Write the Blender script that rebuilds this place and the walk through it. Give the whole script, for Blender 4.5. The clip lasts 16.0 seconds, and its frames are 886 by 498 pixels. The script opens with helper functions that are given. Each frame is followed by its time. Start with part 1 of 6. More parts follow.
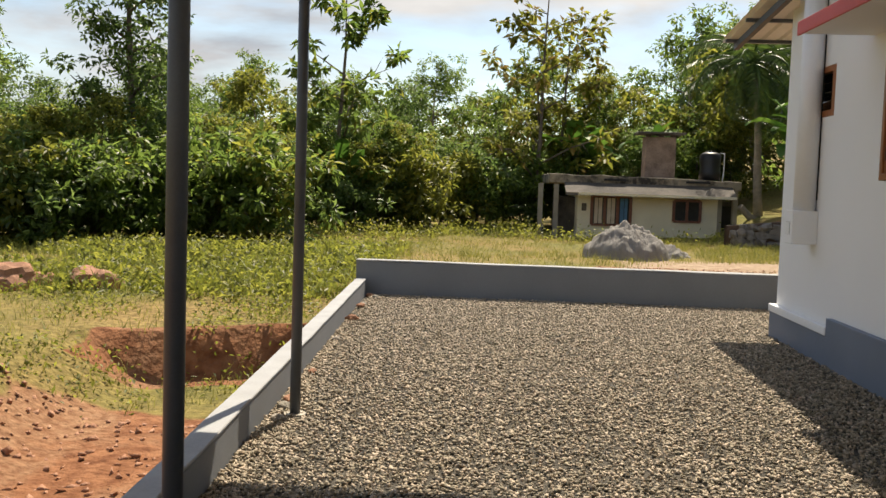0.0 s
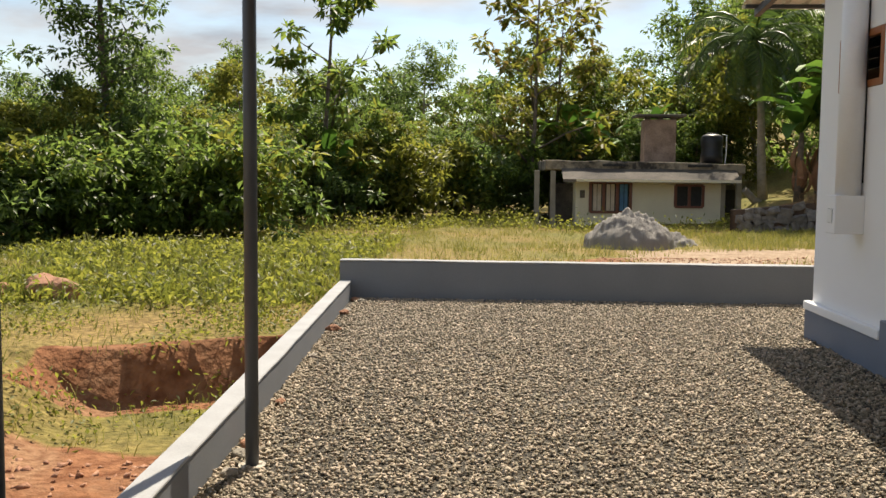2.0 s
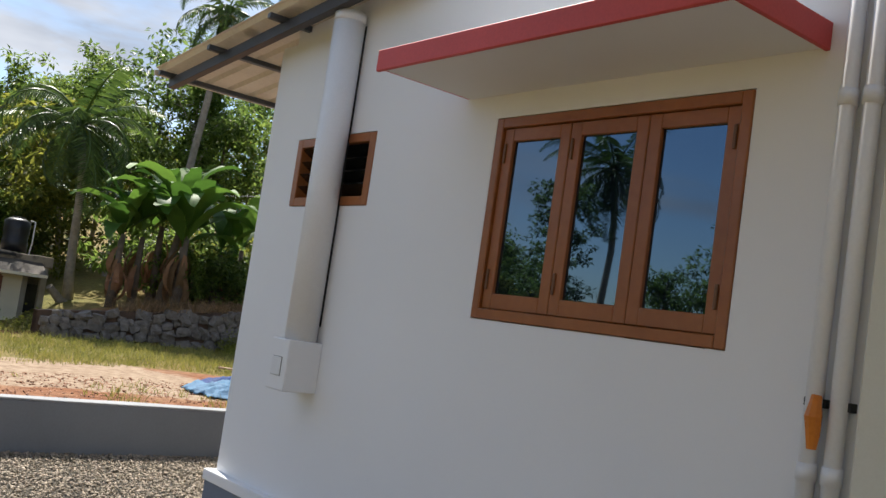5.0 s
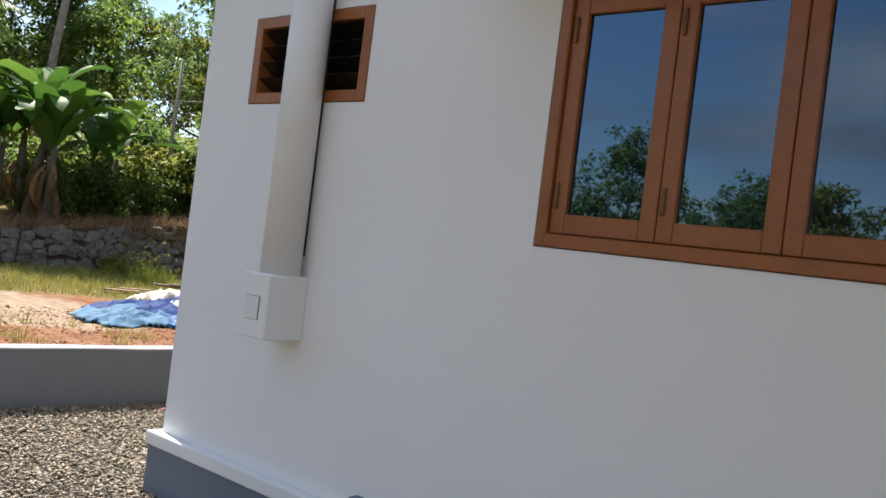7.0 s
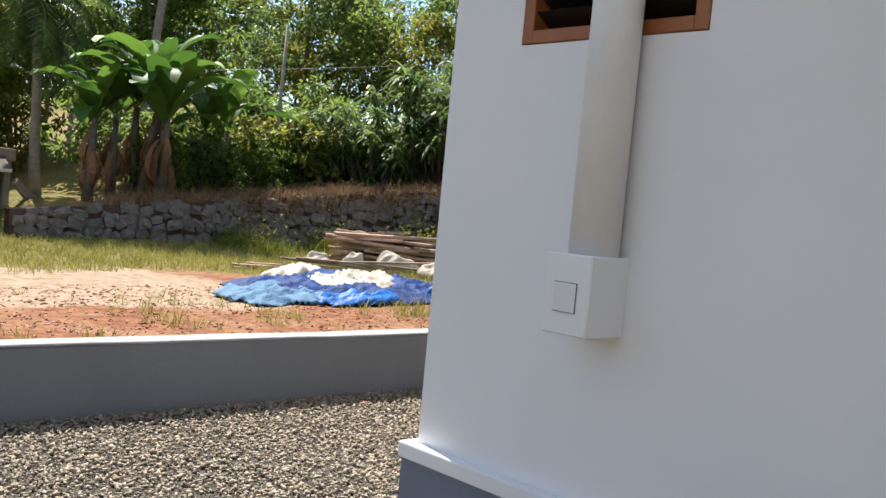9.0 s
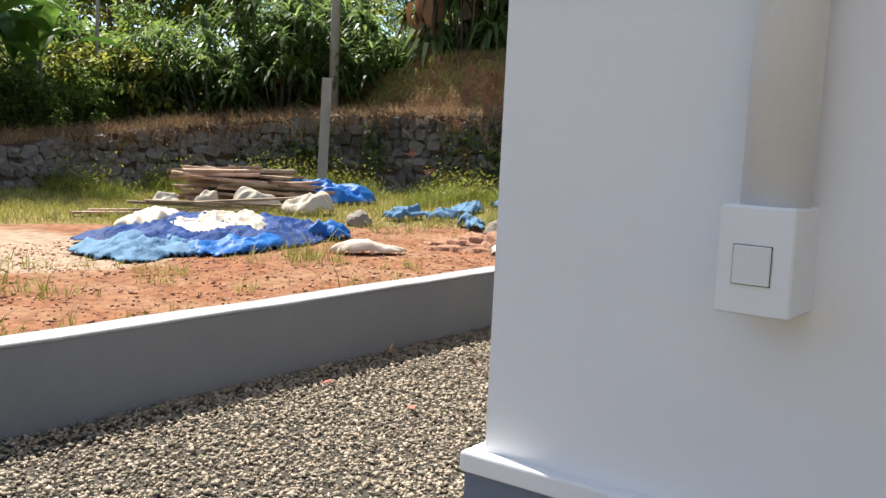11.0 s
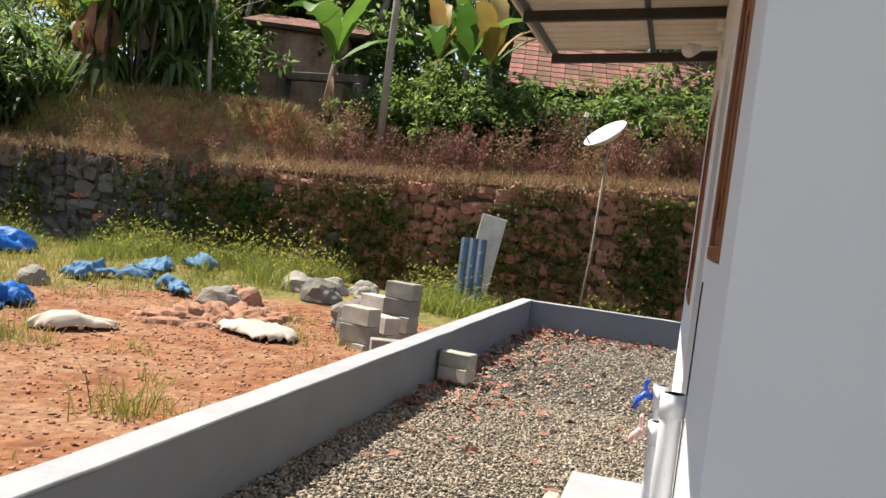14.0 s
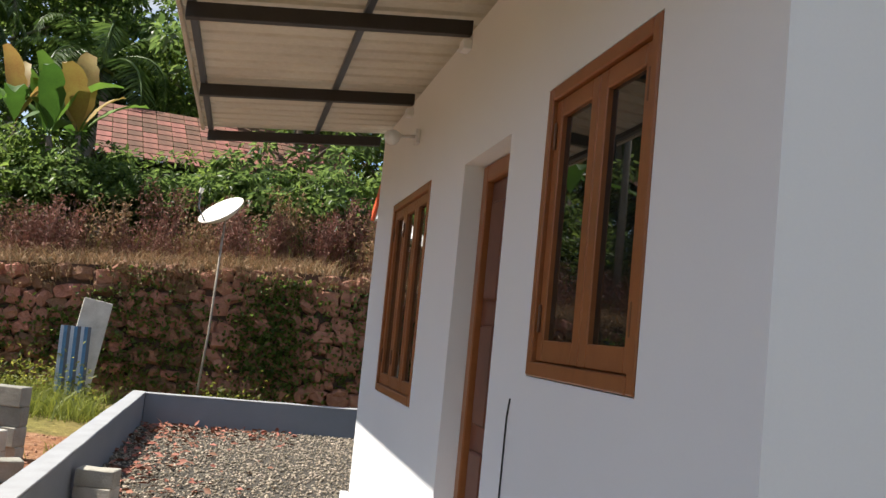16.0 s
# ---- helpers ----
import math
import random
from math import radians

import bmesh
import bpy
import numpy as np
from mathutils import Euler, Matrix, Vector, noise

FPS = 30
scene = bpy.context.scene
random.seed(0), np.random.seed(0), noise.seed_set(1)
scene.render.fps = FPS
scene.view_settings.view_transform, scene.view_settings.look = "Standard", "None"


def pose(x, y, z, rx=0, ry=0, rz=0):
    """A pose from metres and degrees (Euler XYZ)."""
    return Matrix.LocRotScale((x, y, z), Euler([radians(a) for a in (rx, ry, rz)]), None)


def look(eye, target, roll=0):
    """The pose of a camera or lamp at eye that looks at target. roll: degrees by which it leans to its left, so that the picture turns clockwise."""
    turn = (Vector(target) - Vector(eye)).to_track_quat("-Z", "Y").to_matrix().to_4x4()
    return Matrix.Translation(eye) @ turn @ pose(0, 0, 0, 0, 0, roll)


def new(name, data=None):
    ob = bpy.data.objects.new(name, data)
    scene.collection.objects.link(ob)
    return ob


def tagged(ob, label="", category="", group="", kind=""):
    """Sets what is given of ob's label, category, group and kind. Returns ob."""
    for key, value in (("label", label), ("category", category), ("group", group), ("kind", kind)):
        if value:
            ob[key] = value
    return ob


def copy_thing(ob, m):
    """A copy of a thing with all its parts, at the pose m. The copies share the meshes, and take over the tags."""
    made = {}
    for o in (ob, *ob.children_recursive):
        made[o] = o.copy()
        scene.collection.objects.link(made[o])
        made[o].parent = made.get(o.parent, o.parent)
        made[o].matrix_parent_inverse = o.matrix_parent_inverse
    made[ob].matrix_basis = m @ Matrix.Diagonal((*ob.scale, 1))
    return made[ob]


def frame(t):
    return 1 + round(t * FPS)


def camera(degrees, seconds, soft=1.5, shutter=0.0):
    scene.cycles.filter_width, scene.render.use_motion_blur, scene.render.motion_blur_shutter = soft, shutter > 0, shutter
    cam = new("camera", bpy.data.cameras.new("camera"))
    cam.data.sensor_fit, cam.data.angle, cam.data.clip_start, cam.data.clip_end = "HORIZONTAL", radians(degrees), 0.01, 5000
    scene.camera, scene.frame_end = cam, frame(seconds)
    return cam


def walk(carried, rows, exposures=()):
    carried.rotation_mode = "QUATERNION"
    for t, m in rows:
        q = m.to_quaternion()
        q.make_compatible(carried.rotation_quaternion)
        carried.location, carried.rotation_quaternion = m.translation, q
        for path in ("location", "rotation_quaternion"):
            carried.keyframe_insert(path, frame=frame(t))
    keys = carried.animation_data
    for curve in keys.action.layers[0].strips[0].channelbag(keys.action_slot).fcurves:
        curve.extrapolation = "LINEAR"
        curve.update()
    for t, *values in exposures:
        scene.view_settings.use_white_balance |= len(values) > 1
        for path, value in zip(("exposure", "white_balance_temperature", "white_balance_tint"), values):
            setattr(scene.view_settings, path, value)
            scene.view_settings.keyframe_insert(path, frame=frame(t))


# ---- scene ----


# camera: seconds, place in metres, heading from +y, pitch and roll in degrees
PATH = [
    (0, -2.946, -9.969, 1.466, -3.069, -3.959, 1.933),
    (0.5, -2.957, -9.695, 1.484, -2.661, -3.197, 1.480),
    (1, -3.053, -9.392, 1.498, -1.177, -3.701, 0.520),
    (1.5, -3.002, -9.047, 1.478, -0.384, -5.070, -0.640),
    (2, -2.975, -8.802, 1.475, -2.758, -4.594, 0.566),
    (2.5, -2.996, -8.283, 1.458, 2.556, -4.806, 3.131),
    (3, -2.885, -7.768, 1.395, 7.474, -6.968, 3.088),
    (3.5, -2.909, -7.387, 1.361, 7.325, -9.862, 3.646),
    (4, -3.010, -6.924, 1.495, 20.434, -6.826, 5.832),
    (4.3, -3.012, -6.639, 1.513, 28.060, -1.691, 7.172),
    (4.5, -2.996, -6.448, 1.522, 29.984, 0.133, 8.537),
    (5, -3.109, -6.061, 1.543, 38.417, 4.530, 8.285),
    (5.2, -3.166, -5.911, 1.572, 41.982, 4.955, 7.452),
    (7.5, -2.891, -4.357, 1.517, 46.849, -0.938, 7.402),
    (8, -2.954, -4.003, 1.481, 44.344, -1.444, 7.482),
    (10.5, -2.992, -2.231, 1.464, 45.142, -4.628, 1.869),
    (11, -2.862, -1.860, 1.471, 53.789, -6.612, 2.731),
    (11.5, -2.696, -1.549, 1.475, 55.518, -4.018, 5.107),
    (12, -2.683, -1.223, 1.500, 55.462, -4.418, 6.833),
    (12.5, -2.684, -0.866, 1.555, 63.705, -4.256, 3.963),
    (13, -2.580, -0.561, 1.543, 63.829, -3.874, 3.787),
    (13.5, -2.451, -0.233, 1.558, 66.695, -3.326, 6.434),
    (14, -2.316, 0.131, 1.608, 76.369, -2.014, 7.343),
    (14.5, -2.114, 0.398, 1.650, 80.053, 3.971, 6.815),
    (15, -1.986, 0.650, 1.675, 86.968, 8.926, 6.848),
    (15.5, -1.883, 0.891, 1.689, 97.365, 5.978, 5.647),
    (16, -1.732, 1.038, 1.685, 101.646, 5.146, 5.598),
]


def aim(x, y, z, heading, pitch, roll):
    return pose(x, y, z, 90 + pitch, 0, -heading) @ pose(0, 0, 0, 0, 0, roll)


cam = camera(50, 16.0)
# the clip's camera lifts its exposure and cools its white balance by the house wall
walk(cam, [(row[0], aim(*row[1:])) for row in PATH], [(0.0, 0.92, 7450, 10), (3.5, 1.03, 7000, 10), (4.4, 1.16, 6450, 10), (5.1, 0.93, 6450, 10), (7.5, 1.2, 6450, 10), (8.0, 1.2, 6450, 10), (11.0, 1.28, 6500, 10), (12.5, 1.22, 6600, 10), (14.0, 1.18, 6650, 10), (15.0, 1.16, 6650, 10), (16.0, 1.06, 6550, 10)])

# ---- world and sun ----
SUN_ELEV, SUN_AZ = radians(56), radians(12)      # the azimuth is counted from +y towards +x
world = bpy.data.worlds.new("world")
world.use_nodes = True
scene.world = world
wn, wl = world.node_tree.nodes, world.node_tree.links
sky = wn.new("ShaderNodeTexSky")
sky.sky_type, sky.sun_disc = "NISHITA", False
sky.sun_elevation, sky.sun_rotation = SUN_ELEV, SUN_AZ
sky.air_density, sky.dust_density, sky.ozone_density = 1.0, 0.3, 2.5
co = wn.new("ShaderNodeTexCoord")
mp = wn.new("ShaderNodeMapping")
mp.inputs["Scale"].default_value = (1.0, 1.0, 3.6)
wl.new(co.outputs["Generated"], mp.inputs["Vector"])
cloud = wn.new("ShaderNodeTexNoise")
cloud.inputs["Scale"].default_value, cloud.inputs["Detail"].default_value = 2.3, 7
cloud.inputs["Roughness"].default_value, cloud.inputs["Distortion"].default_value = 0.55, 0.25
wl.new(mp.outputs["Vector"], cloud.inputs["Vector"])
cr = wn.new("ShaderNodeValToRGB")
cr.color_ramp.elements[0].position, cr.color_ramp.elements[1].position = 0.44, 0.60
wl.new(cloud.outputs["Fac"], cr.inputs["Fac"])
cloud2 = wn.new("ShaderNodeTexNoise")
cloud2.inputs["Scale"].default_value, cloud2.inputs["Detail"].default_value = 5.0, 5
wl.new(mp.outputs["Vector"], cloud2.inputs["Vector"])
cshade = wn.new("ShaderNodeValToRGB")
cshade.color_ramp.elements[0].position, cshade.color_ramp.elements[1].position = 0.3, 0.7
cshade.color_ramp.elements[0].color, cshade.color_ramp.elements[1].color = (2.6, 2.9, 3.5, 1), (5.0, 5.2, 5.6, 1)
wl.new(cloud2.outputs["Fac"], cshade.inputs["Fac"])
cm = wn.new("ShaderNodeMix")
cm.data_type = "RGBA"
wl.new(cr.outputs["Color"], cm.inputs["Factor"])
wl.new(sky.outputs["Color"], cm.inputs["A"])
wl.new(cshade.outputs["Color"], cm.inputs["B"])
wl.new(cm.outputs["Result"], wn["Background"].inputs["Color"])
wn["Background"].inputs["Strength"].default_value = 0.09
sun = new("sun", bpy.data.lights.new("sun", "SUN"))
sun.data.energy, sun.data.angle, sun.data.color = 4.4, radians(0.5), (1.0, 0.95, 0.86)
sun.matrix_world = look((math.sin(SUN_AZ) * math.cos(SUN_ELEV) * 40, math.cos(SUN_AZ) * math.cos(SUN_ELEV) * 40, math.sin(SUN_ELEV) * 40), (0, 0, 0))

# ---- materials ----


def material(name, base, dark=None, rough=0.7, scale=6.0, fine=60.0, bump=0.15, metal=0.0, spec=0.5, per="", leafy=0.0, stain=0.35, dist=0.01):
    """A surface with two scales of variation: broad stains and fine grain; per: vary by 'object' or 'island'."""
    m = bpy.data.materials.new(name)
    m.use_nodes = True
    n, l = m.node_tree.nodes, m.node_tree.links
    b = n["Principled BSDF"]
    b.inputs["Roughness"].default_value, b.inputs["Metallic"].default_value = rough, metal
    b.inputs["Specular IOR Level"].default_value = spec
    c = n.new("ShaderNodeTexCoord")
    big, small = n.new("ShaderNodeTexNoise"), n.new("ShaderNodeTexNoise")
    big.inputs["Scale"].default_value, big.inputs["Detail"].default_value = scale, 6
    small.inputs["Scale"].default_value, small.inputs["Detail"].default_value = fine, 3
    l.new(c.outputs["Object"], big.inputs["Vector"])
    l.new(c.outputs["Object"], small.inputs["Vector"])
    dark = dark or tuple(v * 0.6 for v in base)
    ramp = n.new("ShaderNodeValToRGB")
    ramp.color_ramp.elements[0].position, ramp.color_ramp.elements[1].position = 0.5 - stain / 2, 0.5 + stain / 2
    ramp.color_ramp.elements[0].color, ramp.color_ramp.elements[1].color = (*dark, 1), (*base, 1)
    mix = n.new("ShaderNodeMath")
    mix.operation = "MULTIPLY_ADD"
    mix.inputs[1].default_value, mix.inputs[2].default_value = 0.35, 0.0
    l.new(small.outputs["Fac"], mix.inputs[0])
    add = n.new("ShaderNodeMath")
    add.operation = "MULTIPLY_ADD"
    add.inputs[1].default_value = 0.65
    l.new(big.outputs["Fac"], add.inputs[0])
    l.new(mix.outputs[0], add.inputs[2])
    l.new(add.outputs[0], ramp.inputs["Fac"])
    out = ramp.outputs["Color"]
    if per:
        src = n.new("ShaderNodeObjectInfo" if per == "object" else "ShaderNodeNewGeometry")
        rnd = src.outputs["Random" if per == "object" else "Random Per Island"]
        hsv = n.new("ShaderNodeHueSaturation")
        mr = n.new("ShaderNodeMapRange")
        mr.inputs["To Min"].default_value, mr.inputs["To Max"].default_value = 0.55, 1.45
        l.new(rnd, mr.inputs["Value"])
        l.new(mr.outputs["Result"], hsv.inputs["Value"])
        mr2 = n.new("ShaderNodeMapRange")
        mr2.inputs["To Min"].default_value, mr2.inputs["To Max"].default_value = 0.515, 0.485
        l.new(rnd, mr2.inputs["Value"])
        l.new(mr2.outputs["Result"], hsv.inputs["Hue"])
        l.new(out, hsv.inputs["Color"])
        out = hsv.outputs["Color"]
    l.new(out, b.inputs["Base Color"])
    if bump:
        bp = n.new("ShaderNodeBump")
        bp.inputs["Strength"].default_value, bp.inputs["Distance"].default_value = bump, dist
        l.new(small.outputs["Fac"], bp.inputs["Height"])
        l.new(bp.outputs["Normal"], b.inputs["Normal"])
    if leafy:
        tr = n.new("ShaderNodeBsdfTranslucent")
        l.new(out, tr.inputs["Color"])
        ms = n.new("ShaderNodeMixShader")
        ms.inputs["Fac"].default_value = leafy
        l.new(b.outputs[0], ms.inputs[1])
        l.new(tr.outputs[0], ms.inputs[2])
        l.new(ms.outputs[0], n["Material Output"].inputs["Surface"])
    return m


def glassy(name, colour, ior, tint=(1.0, 1.0, 1.0)):
    m = bpy.data.materials.new(name)
    m.use_nodes = True
    n, l = m.node_tree.nodes, m.node_tree.links
    b = n["Principled BSDF"]
    b.inputs["Base Color"].default_value = (*colour, 1)
    b.inputs["Roughness"].default_value, b.inputs["IOR"].default_value = 0.015, ior
    b.inputs["Specular Tint"].default_value = (*tint, 1)
    t = n.new("ShaderNodeTexNoise")
    t.inputs["Scale"].default_value = 1.6
    c = n.new("ShaderNodeTexCoord")
    l.new(c.outputs["Object"], t.inputs["Vector"])
    bp = n.new("ShaderNodeBump")
    bp.inputs["Strength"].default_value, bp.inputs["Distance"].default_value = 0.04, 0.01
    l.new(t.outputs["Fac"], bp.inputs["Height"])
    l.new(bp.outputs["Normal"], b.inputs["Normal"])
    return m


WHITE = material("white_wall_paint", (0.81, 0.81, 0.815), (0.76, 0.76, 0.768), 0.75, 1.2, 140, 0.06, stain=0.6, dist=0.003)
CREAM = material("cream_wall_paint", (0.72, 0.70, 0.60), (0.62, 0.60, 0.5), 0.75, 1.2, 120, 0.06, stain=0.6, dist=0.003)
PLINTH = material("grey_plinth_paint", (0.165, 0.195, 0.255), (0.13, 0.155, 0.205), 0.6, 1.5, 90, 0.12, dist=0.004)
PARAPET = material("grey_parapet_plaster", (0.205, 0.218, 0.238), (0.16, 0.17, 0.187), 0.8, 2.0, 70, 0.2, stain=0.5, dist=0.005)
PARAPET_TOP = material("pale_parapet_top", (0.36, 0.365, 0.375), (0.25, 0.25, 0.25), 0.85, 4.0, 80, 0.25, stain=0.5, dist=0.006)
RED = material("red_shade_paint", (0.62, 0.075, 0.07), (0.5, 0.06, 0.055), 0.55, 2.5, 80, 0.08)
ORANGE_RED = material("orange_shade_paint", (0.75, 0.12, 0.04), (0.6, 0.09, 0.03), 0.55, 2.5, 80, 0.08)
WOOD = material("varnished_window_wood", (0.34, 0.12, 0.034), (0.25, 0.08, 0.022), 0.38, 3.0, 26, 0.12, dist=0.003)
DOORWOOD = material("dark_door_wood", (0.17, 0.05, 0.022), (0.10, 0.028, 0.014), 0.4, 3.0, 26, 0.12, dist=0.003)
GLASS = glassy("dark_reflective_glass", (0.004, 0.006, 0.010), 2.35, (0.52, 0.74, 1.0))
# opaque pane; the unlit room behind is put into its near-black colour
CLEAR = glassy("unlit_room_glass", (0.012, 0.013, 0.012), 1.6)
PIPE = material("white_pvc", (0.78, 0.78, 0.79), (0.7, 0.7, 0.71), 0.4, 2.0, 90, 0.03)
STEEL = material("grey_painted_steel", (0.075, 0.085, 0.10), (0.055, 0.06, 0.07), 0.42, 5.0, 120, 0.1, spec=0.5, dist=0.002)
BEAM = material("dark_brown_steel", (0.035, 0.028, 0.027), (0.022, 0.018, 0.018), 0.5, 5.0, 90, 0.1, dist=0.002)
SHEETING = material("pale_roof_sheet", (0.66, 0.60, 0.50), (0.52, 0.46, 0.38), 0.45, 1.3, 30, 0.05, leafy=0.22)
# near-black for shaded openings and gaps, also for cable, clips and bars
DARK_FILL = material("shade_and_dark_parts", (0.03, 0.03, 0.03), (0.015, 0.015, 0.015), 0.9, 8, 60, 0.2)
BRASS = material("dull_hinge_metal", (0.20, 0.10, 0.05), (0.12, 0.05, 0.03), 0.45, 8, 60, 0.1, metal=0.4)
BLUE = material("blue_plastic", (0.03, 0.10, 0.62), (0.02, 0.07, 0.45), 0.4, 4, 60, 0.05)
CYAN = material("cyan_plastic_sheet", (0.02, 0.33, 0.55), (0.015, 0.22, 0.40), 0.45, 4, 30, 0.2)
PINK = material("pale_pink_plastic", (0.72, 0.45, 0.40), (0.6, 0.36, 0.32), 0.4, 4, 60, 0.05)
ORANGE = material("orange_plastic", (0.65, 0.20, 0.015), (0.5, 0.14, 0.01), 0.4, 4, 60, 0.05)
TARP = material("blue_tarpaulin", (0.007, 0.05, 0.235), (0.012, 0.03, 0.08), 0.66, 2.2, 25, 0.5, spec=0.15, stain=0.5, dist=0.03)
TARP2 = material("bright_blue_tarpaulin", (0.012, 0.16, 0.50), (0.01, 0.08, 0.30), 0.5, 3, 25, 0.5, spec=0.25, stain=0.5, dist=0.03)
TARP3 = material("faded_blue_cloth", (0.10, 0.24, 0.38), (0.04, 0.10, 0.19), 0.8, 4, 25, 0.5, stain=0.5, dist=0.03)
SACK = material("dirty_white_sack", (0.62, 0.55, 0.45), (0.42, 0.33, 0.24), 0.8, 4, 90, 0.4, stain=0.5, dist=0.01)
SACK2 = material("pale_white_sheet", (0.53, 0.47, 0.385), (0.36, 0.305, 0.23), 0.75, 3, 60, 0.35, stain=0.5, dist=0.02)
TIMBER = material("weathered_plank_wood", (0.40, 0.28, 0.19), (0.20, 0.125, 0.08), 0.8, 3, 40, 0.3, per="object", dist=0.006)
CONCRETE = material("concrete_block", (0.47, 0.44, 0.375), (0.31, 0.285, 0.235), 0.9, 6, 70, 0.5, per="object", dist=0.01)
POLE = material("weathered_concrete_pole", (0.30, 0.27, 0.22), (0.20, 0.175, 0.14), 0.85, 4, 60, 0.3)
GRANITE = material("grey_granite_stone", (0.17, 0.155, 0.135), (0.075, 0.065, 0.055), 0.9, 9, 60, 0.6, per="object", dist=0.02)
LATERITE = material("red_laterite_stone", (0.40, 0.20, 0.125), (0.22, 0.10, 0.062), 0.92, 9, 60, 0.6, per="object", dist=0.02)
MORTAR = material("dark_wall_joint", (0.12, 0.075, 0.05), (0.06, 0.04, 0.03), 0.95, 6, 40, 0.5)
BOULDER = material("pale_boulder", (0.30, 0.27, 0.22), (0.17, 0.15, 0.12), 0.9, 5, 50, 0.6, per="object", dist=0.02)
SOILROCK = material("reddish_boulder", (0.42, 0.22, 0.13), (0.26, 0.12, 0.07), 0.9, 5, 50, 0.6, dist=0.02)
SAND = material("grey_sand", (0.27, 0.25, 0.225), (0.17, 0.155, 0.14), 0.95, 5, 70, 0.7, stain=0.5, dist=0.03)
CUT = material("red_cut_earth", (0.20, 0.085, 0.04), (0.085, 0.035, 0.018), 0.95, 5, 30, 0.8, dist=0.04)
GRAVEL = material("crushed_granite_gravel", (0.39, 0.325, 0.24), (0.245, 0.20, 0.145), 0.85, 30, 200, 0.2, per="island")
# bed colour darkened to hold the shade in the gaps between stones
SHADED_BED = material("shade_dark_gravel_bed", (0.095, 0.08, 0.06), (0.035, 0.03, 0.024), 0.95, 30, 75, 1.0, stain=0.3, dist=0.02)
DRYLEAF = material("dry_fallen_leaf", (0.30, 0.115, 0.06), (0.17, 0.06, 0.035), 0.7, 12, 60, 0.2, per="island")
OLDWALL = material("old_cream_house_wall", (0.74, 0.68, 0.52), (0.56, 0.50, 0.37), 0.85, 1.5, 40, 0.2, stain=0.5)
ROOFSLAB = material("streaked_old_concrete", (0.27, 0.225, 0.165), (0.03, 0.025, 0.02), 0.9, 1.1, 9, 0.3, stain=0.16)
BLOTCHED = material("dark_blotched_concrete", (0.13, 0.11, 0.09), (0.025, 0.02, 0.018), 0.9, 1.6, 30, 0.3, stain=0.3)
CHIMNEY = material("weathered_brick_and_hut_shade", (0.42, 0.30, 0.225), (0.12, 0.075, 0.055), 0.9, 2.5, 25, 0.4, stain=0.4)
BLACK = material("black_tank_plastic", (0.012, 0.012, 0.014), (0.008, 0.008, 0.009), 0.45, 4, 40, 0.05)
BARK = material("grey_bark", (0.17, 0.135, 0.10), (0.08, 0.06, 0.045), 0.9, 6, 30, 0.5, dist=0.02)
PALEBARK = material("pale_bark", (0.36, 0.31, 0.25), (0.2, 0.165, 0.13), 0.9, 6, 30, 0.4, dist=0.02)
LEAF = material("mid_green_leaf", (0.172, 0.245, 0.052), (0.11, 0.165, 0.034), 0.42, 2, 20, 0, per="island", leafy=0.75)
LEAF_DARK = material("dark_green_leaf", (0.14, 0.205, 0.055), (0.09, 0.145, 0.04), 0.36, 2, 20, 0, per="island", leafy=0.7)
LEAF_YELLOW = material("yellowing_leaf", (0.25, 0.25, 0.045), (0.16, 0.18, 0.03), 0.45, 2, 20, 0, per="island", leafy=0.7)
LEAF_PALM = material("palm_leaf", (0.10, 0.16, 0.035), (0.06, 0.11, 0.025), 0.38, 2, 20, 0, per="island", leafy=0.4)
LEAF_BANANA = material("banana_leaf", (0.12, 0.24, 0.035), (0.075, 0.155, 0.025), 0.58, 3, 30, 0.1, per="object", leafy=0.4)
LEAF_SERE = material("withered_banana_leaf", (0.30, 0.165, 0.08), (0.17, 0.085, 0.04), 0.8, 3, 30, 0.2, per="object", leafy=0.2)
LEAF_GOLD = material("golden_leaf", (0.45, 0.34, 0.09), (0.36, 0.2, 0.06), 0.6, 3, 30, 0.1, per="object", leafy=0.3)
RUSSET = material("russet_dry_brush", (0.27, 0.125, 0.085), (0.16, 0.08, 0.055), 0.8, 2, 20, 0, per="island", leafy=0.2)
GRASSBLADE = material("meadow_grass_blade", (0.36, 0.33, 0.085), (0.24, 0.25, 0.05), 0.6, 0.5, 20, 0, per="island", leafy=0.35)
GRASSGREEN = material("fresh_grass_blade", (0.30, 0.32, 0.06), (0.20, 0.24, 0.04), 0.55, 0.5, 20, 0, per="island", leafy=0.35)
STRAW = material("dry_straw", (0.36, 0.24, 0.12), (0.2, 0.12, 0.06), 0.8, 2, 20, 0, per="island", leafy=0.25)
STRAW_DARK = material("brown_thatch_grass", (0.26, 0.145, 0.075), (0.13, 0.07, 0.04), 0.85, 2, 20, 0, per="island", leafy=0.2)
TILE_ROOF = material("old_clay_roof_tile", (0.25, 0.105, 0.07), (0.11, 0.05, 0.035), 0.85, 3, 30, 0.3, per="object")
CORRUGATED = material("blue_white_sheet", (0.42, 0.47, 0.52), (0.28, 0.33, 0.40), 0.5, 3, 40, 0.1)
DISHWHITE = material("dish_white_metal", (0.75, 0.72, 0.65), (0.6, 0.56, 0.48), 0.4, 4, 50, 0.05)
CERAMIC = material("beige_step_tile", (0.62, 0.50, 0.36), (0.54, 0.42, 0.3), 0.35, 4, 60, 0.05)
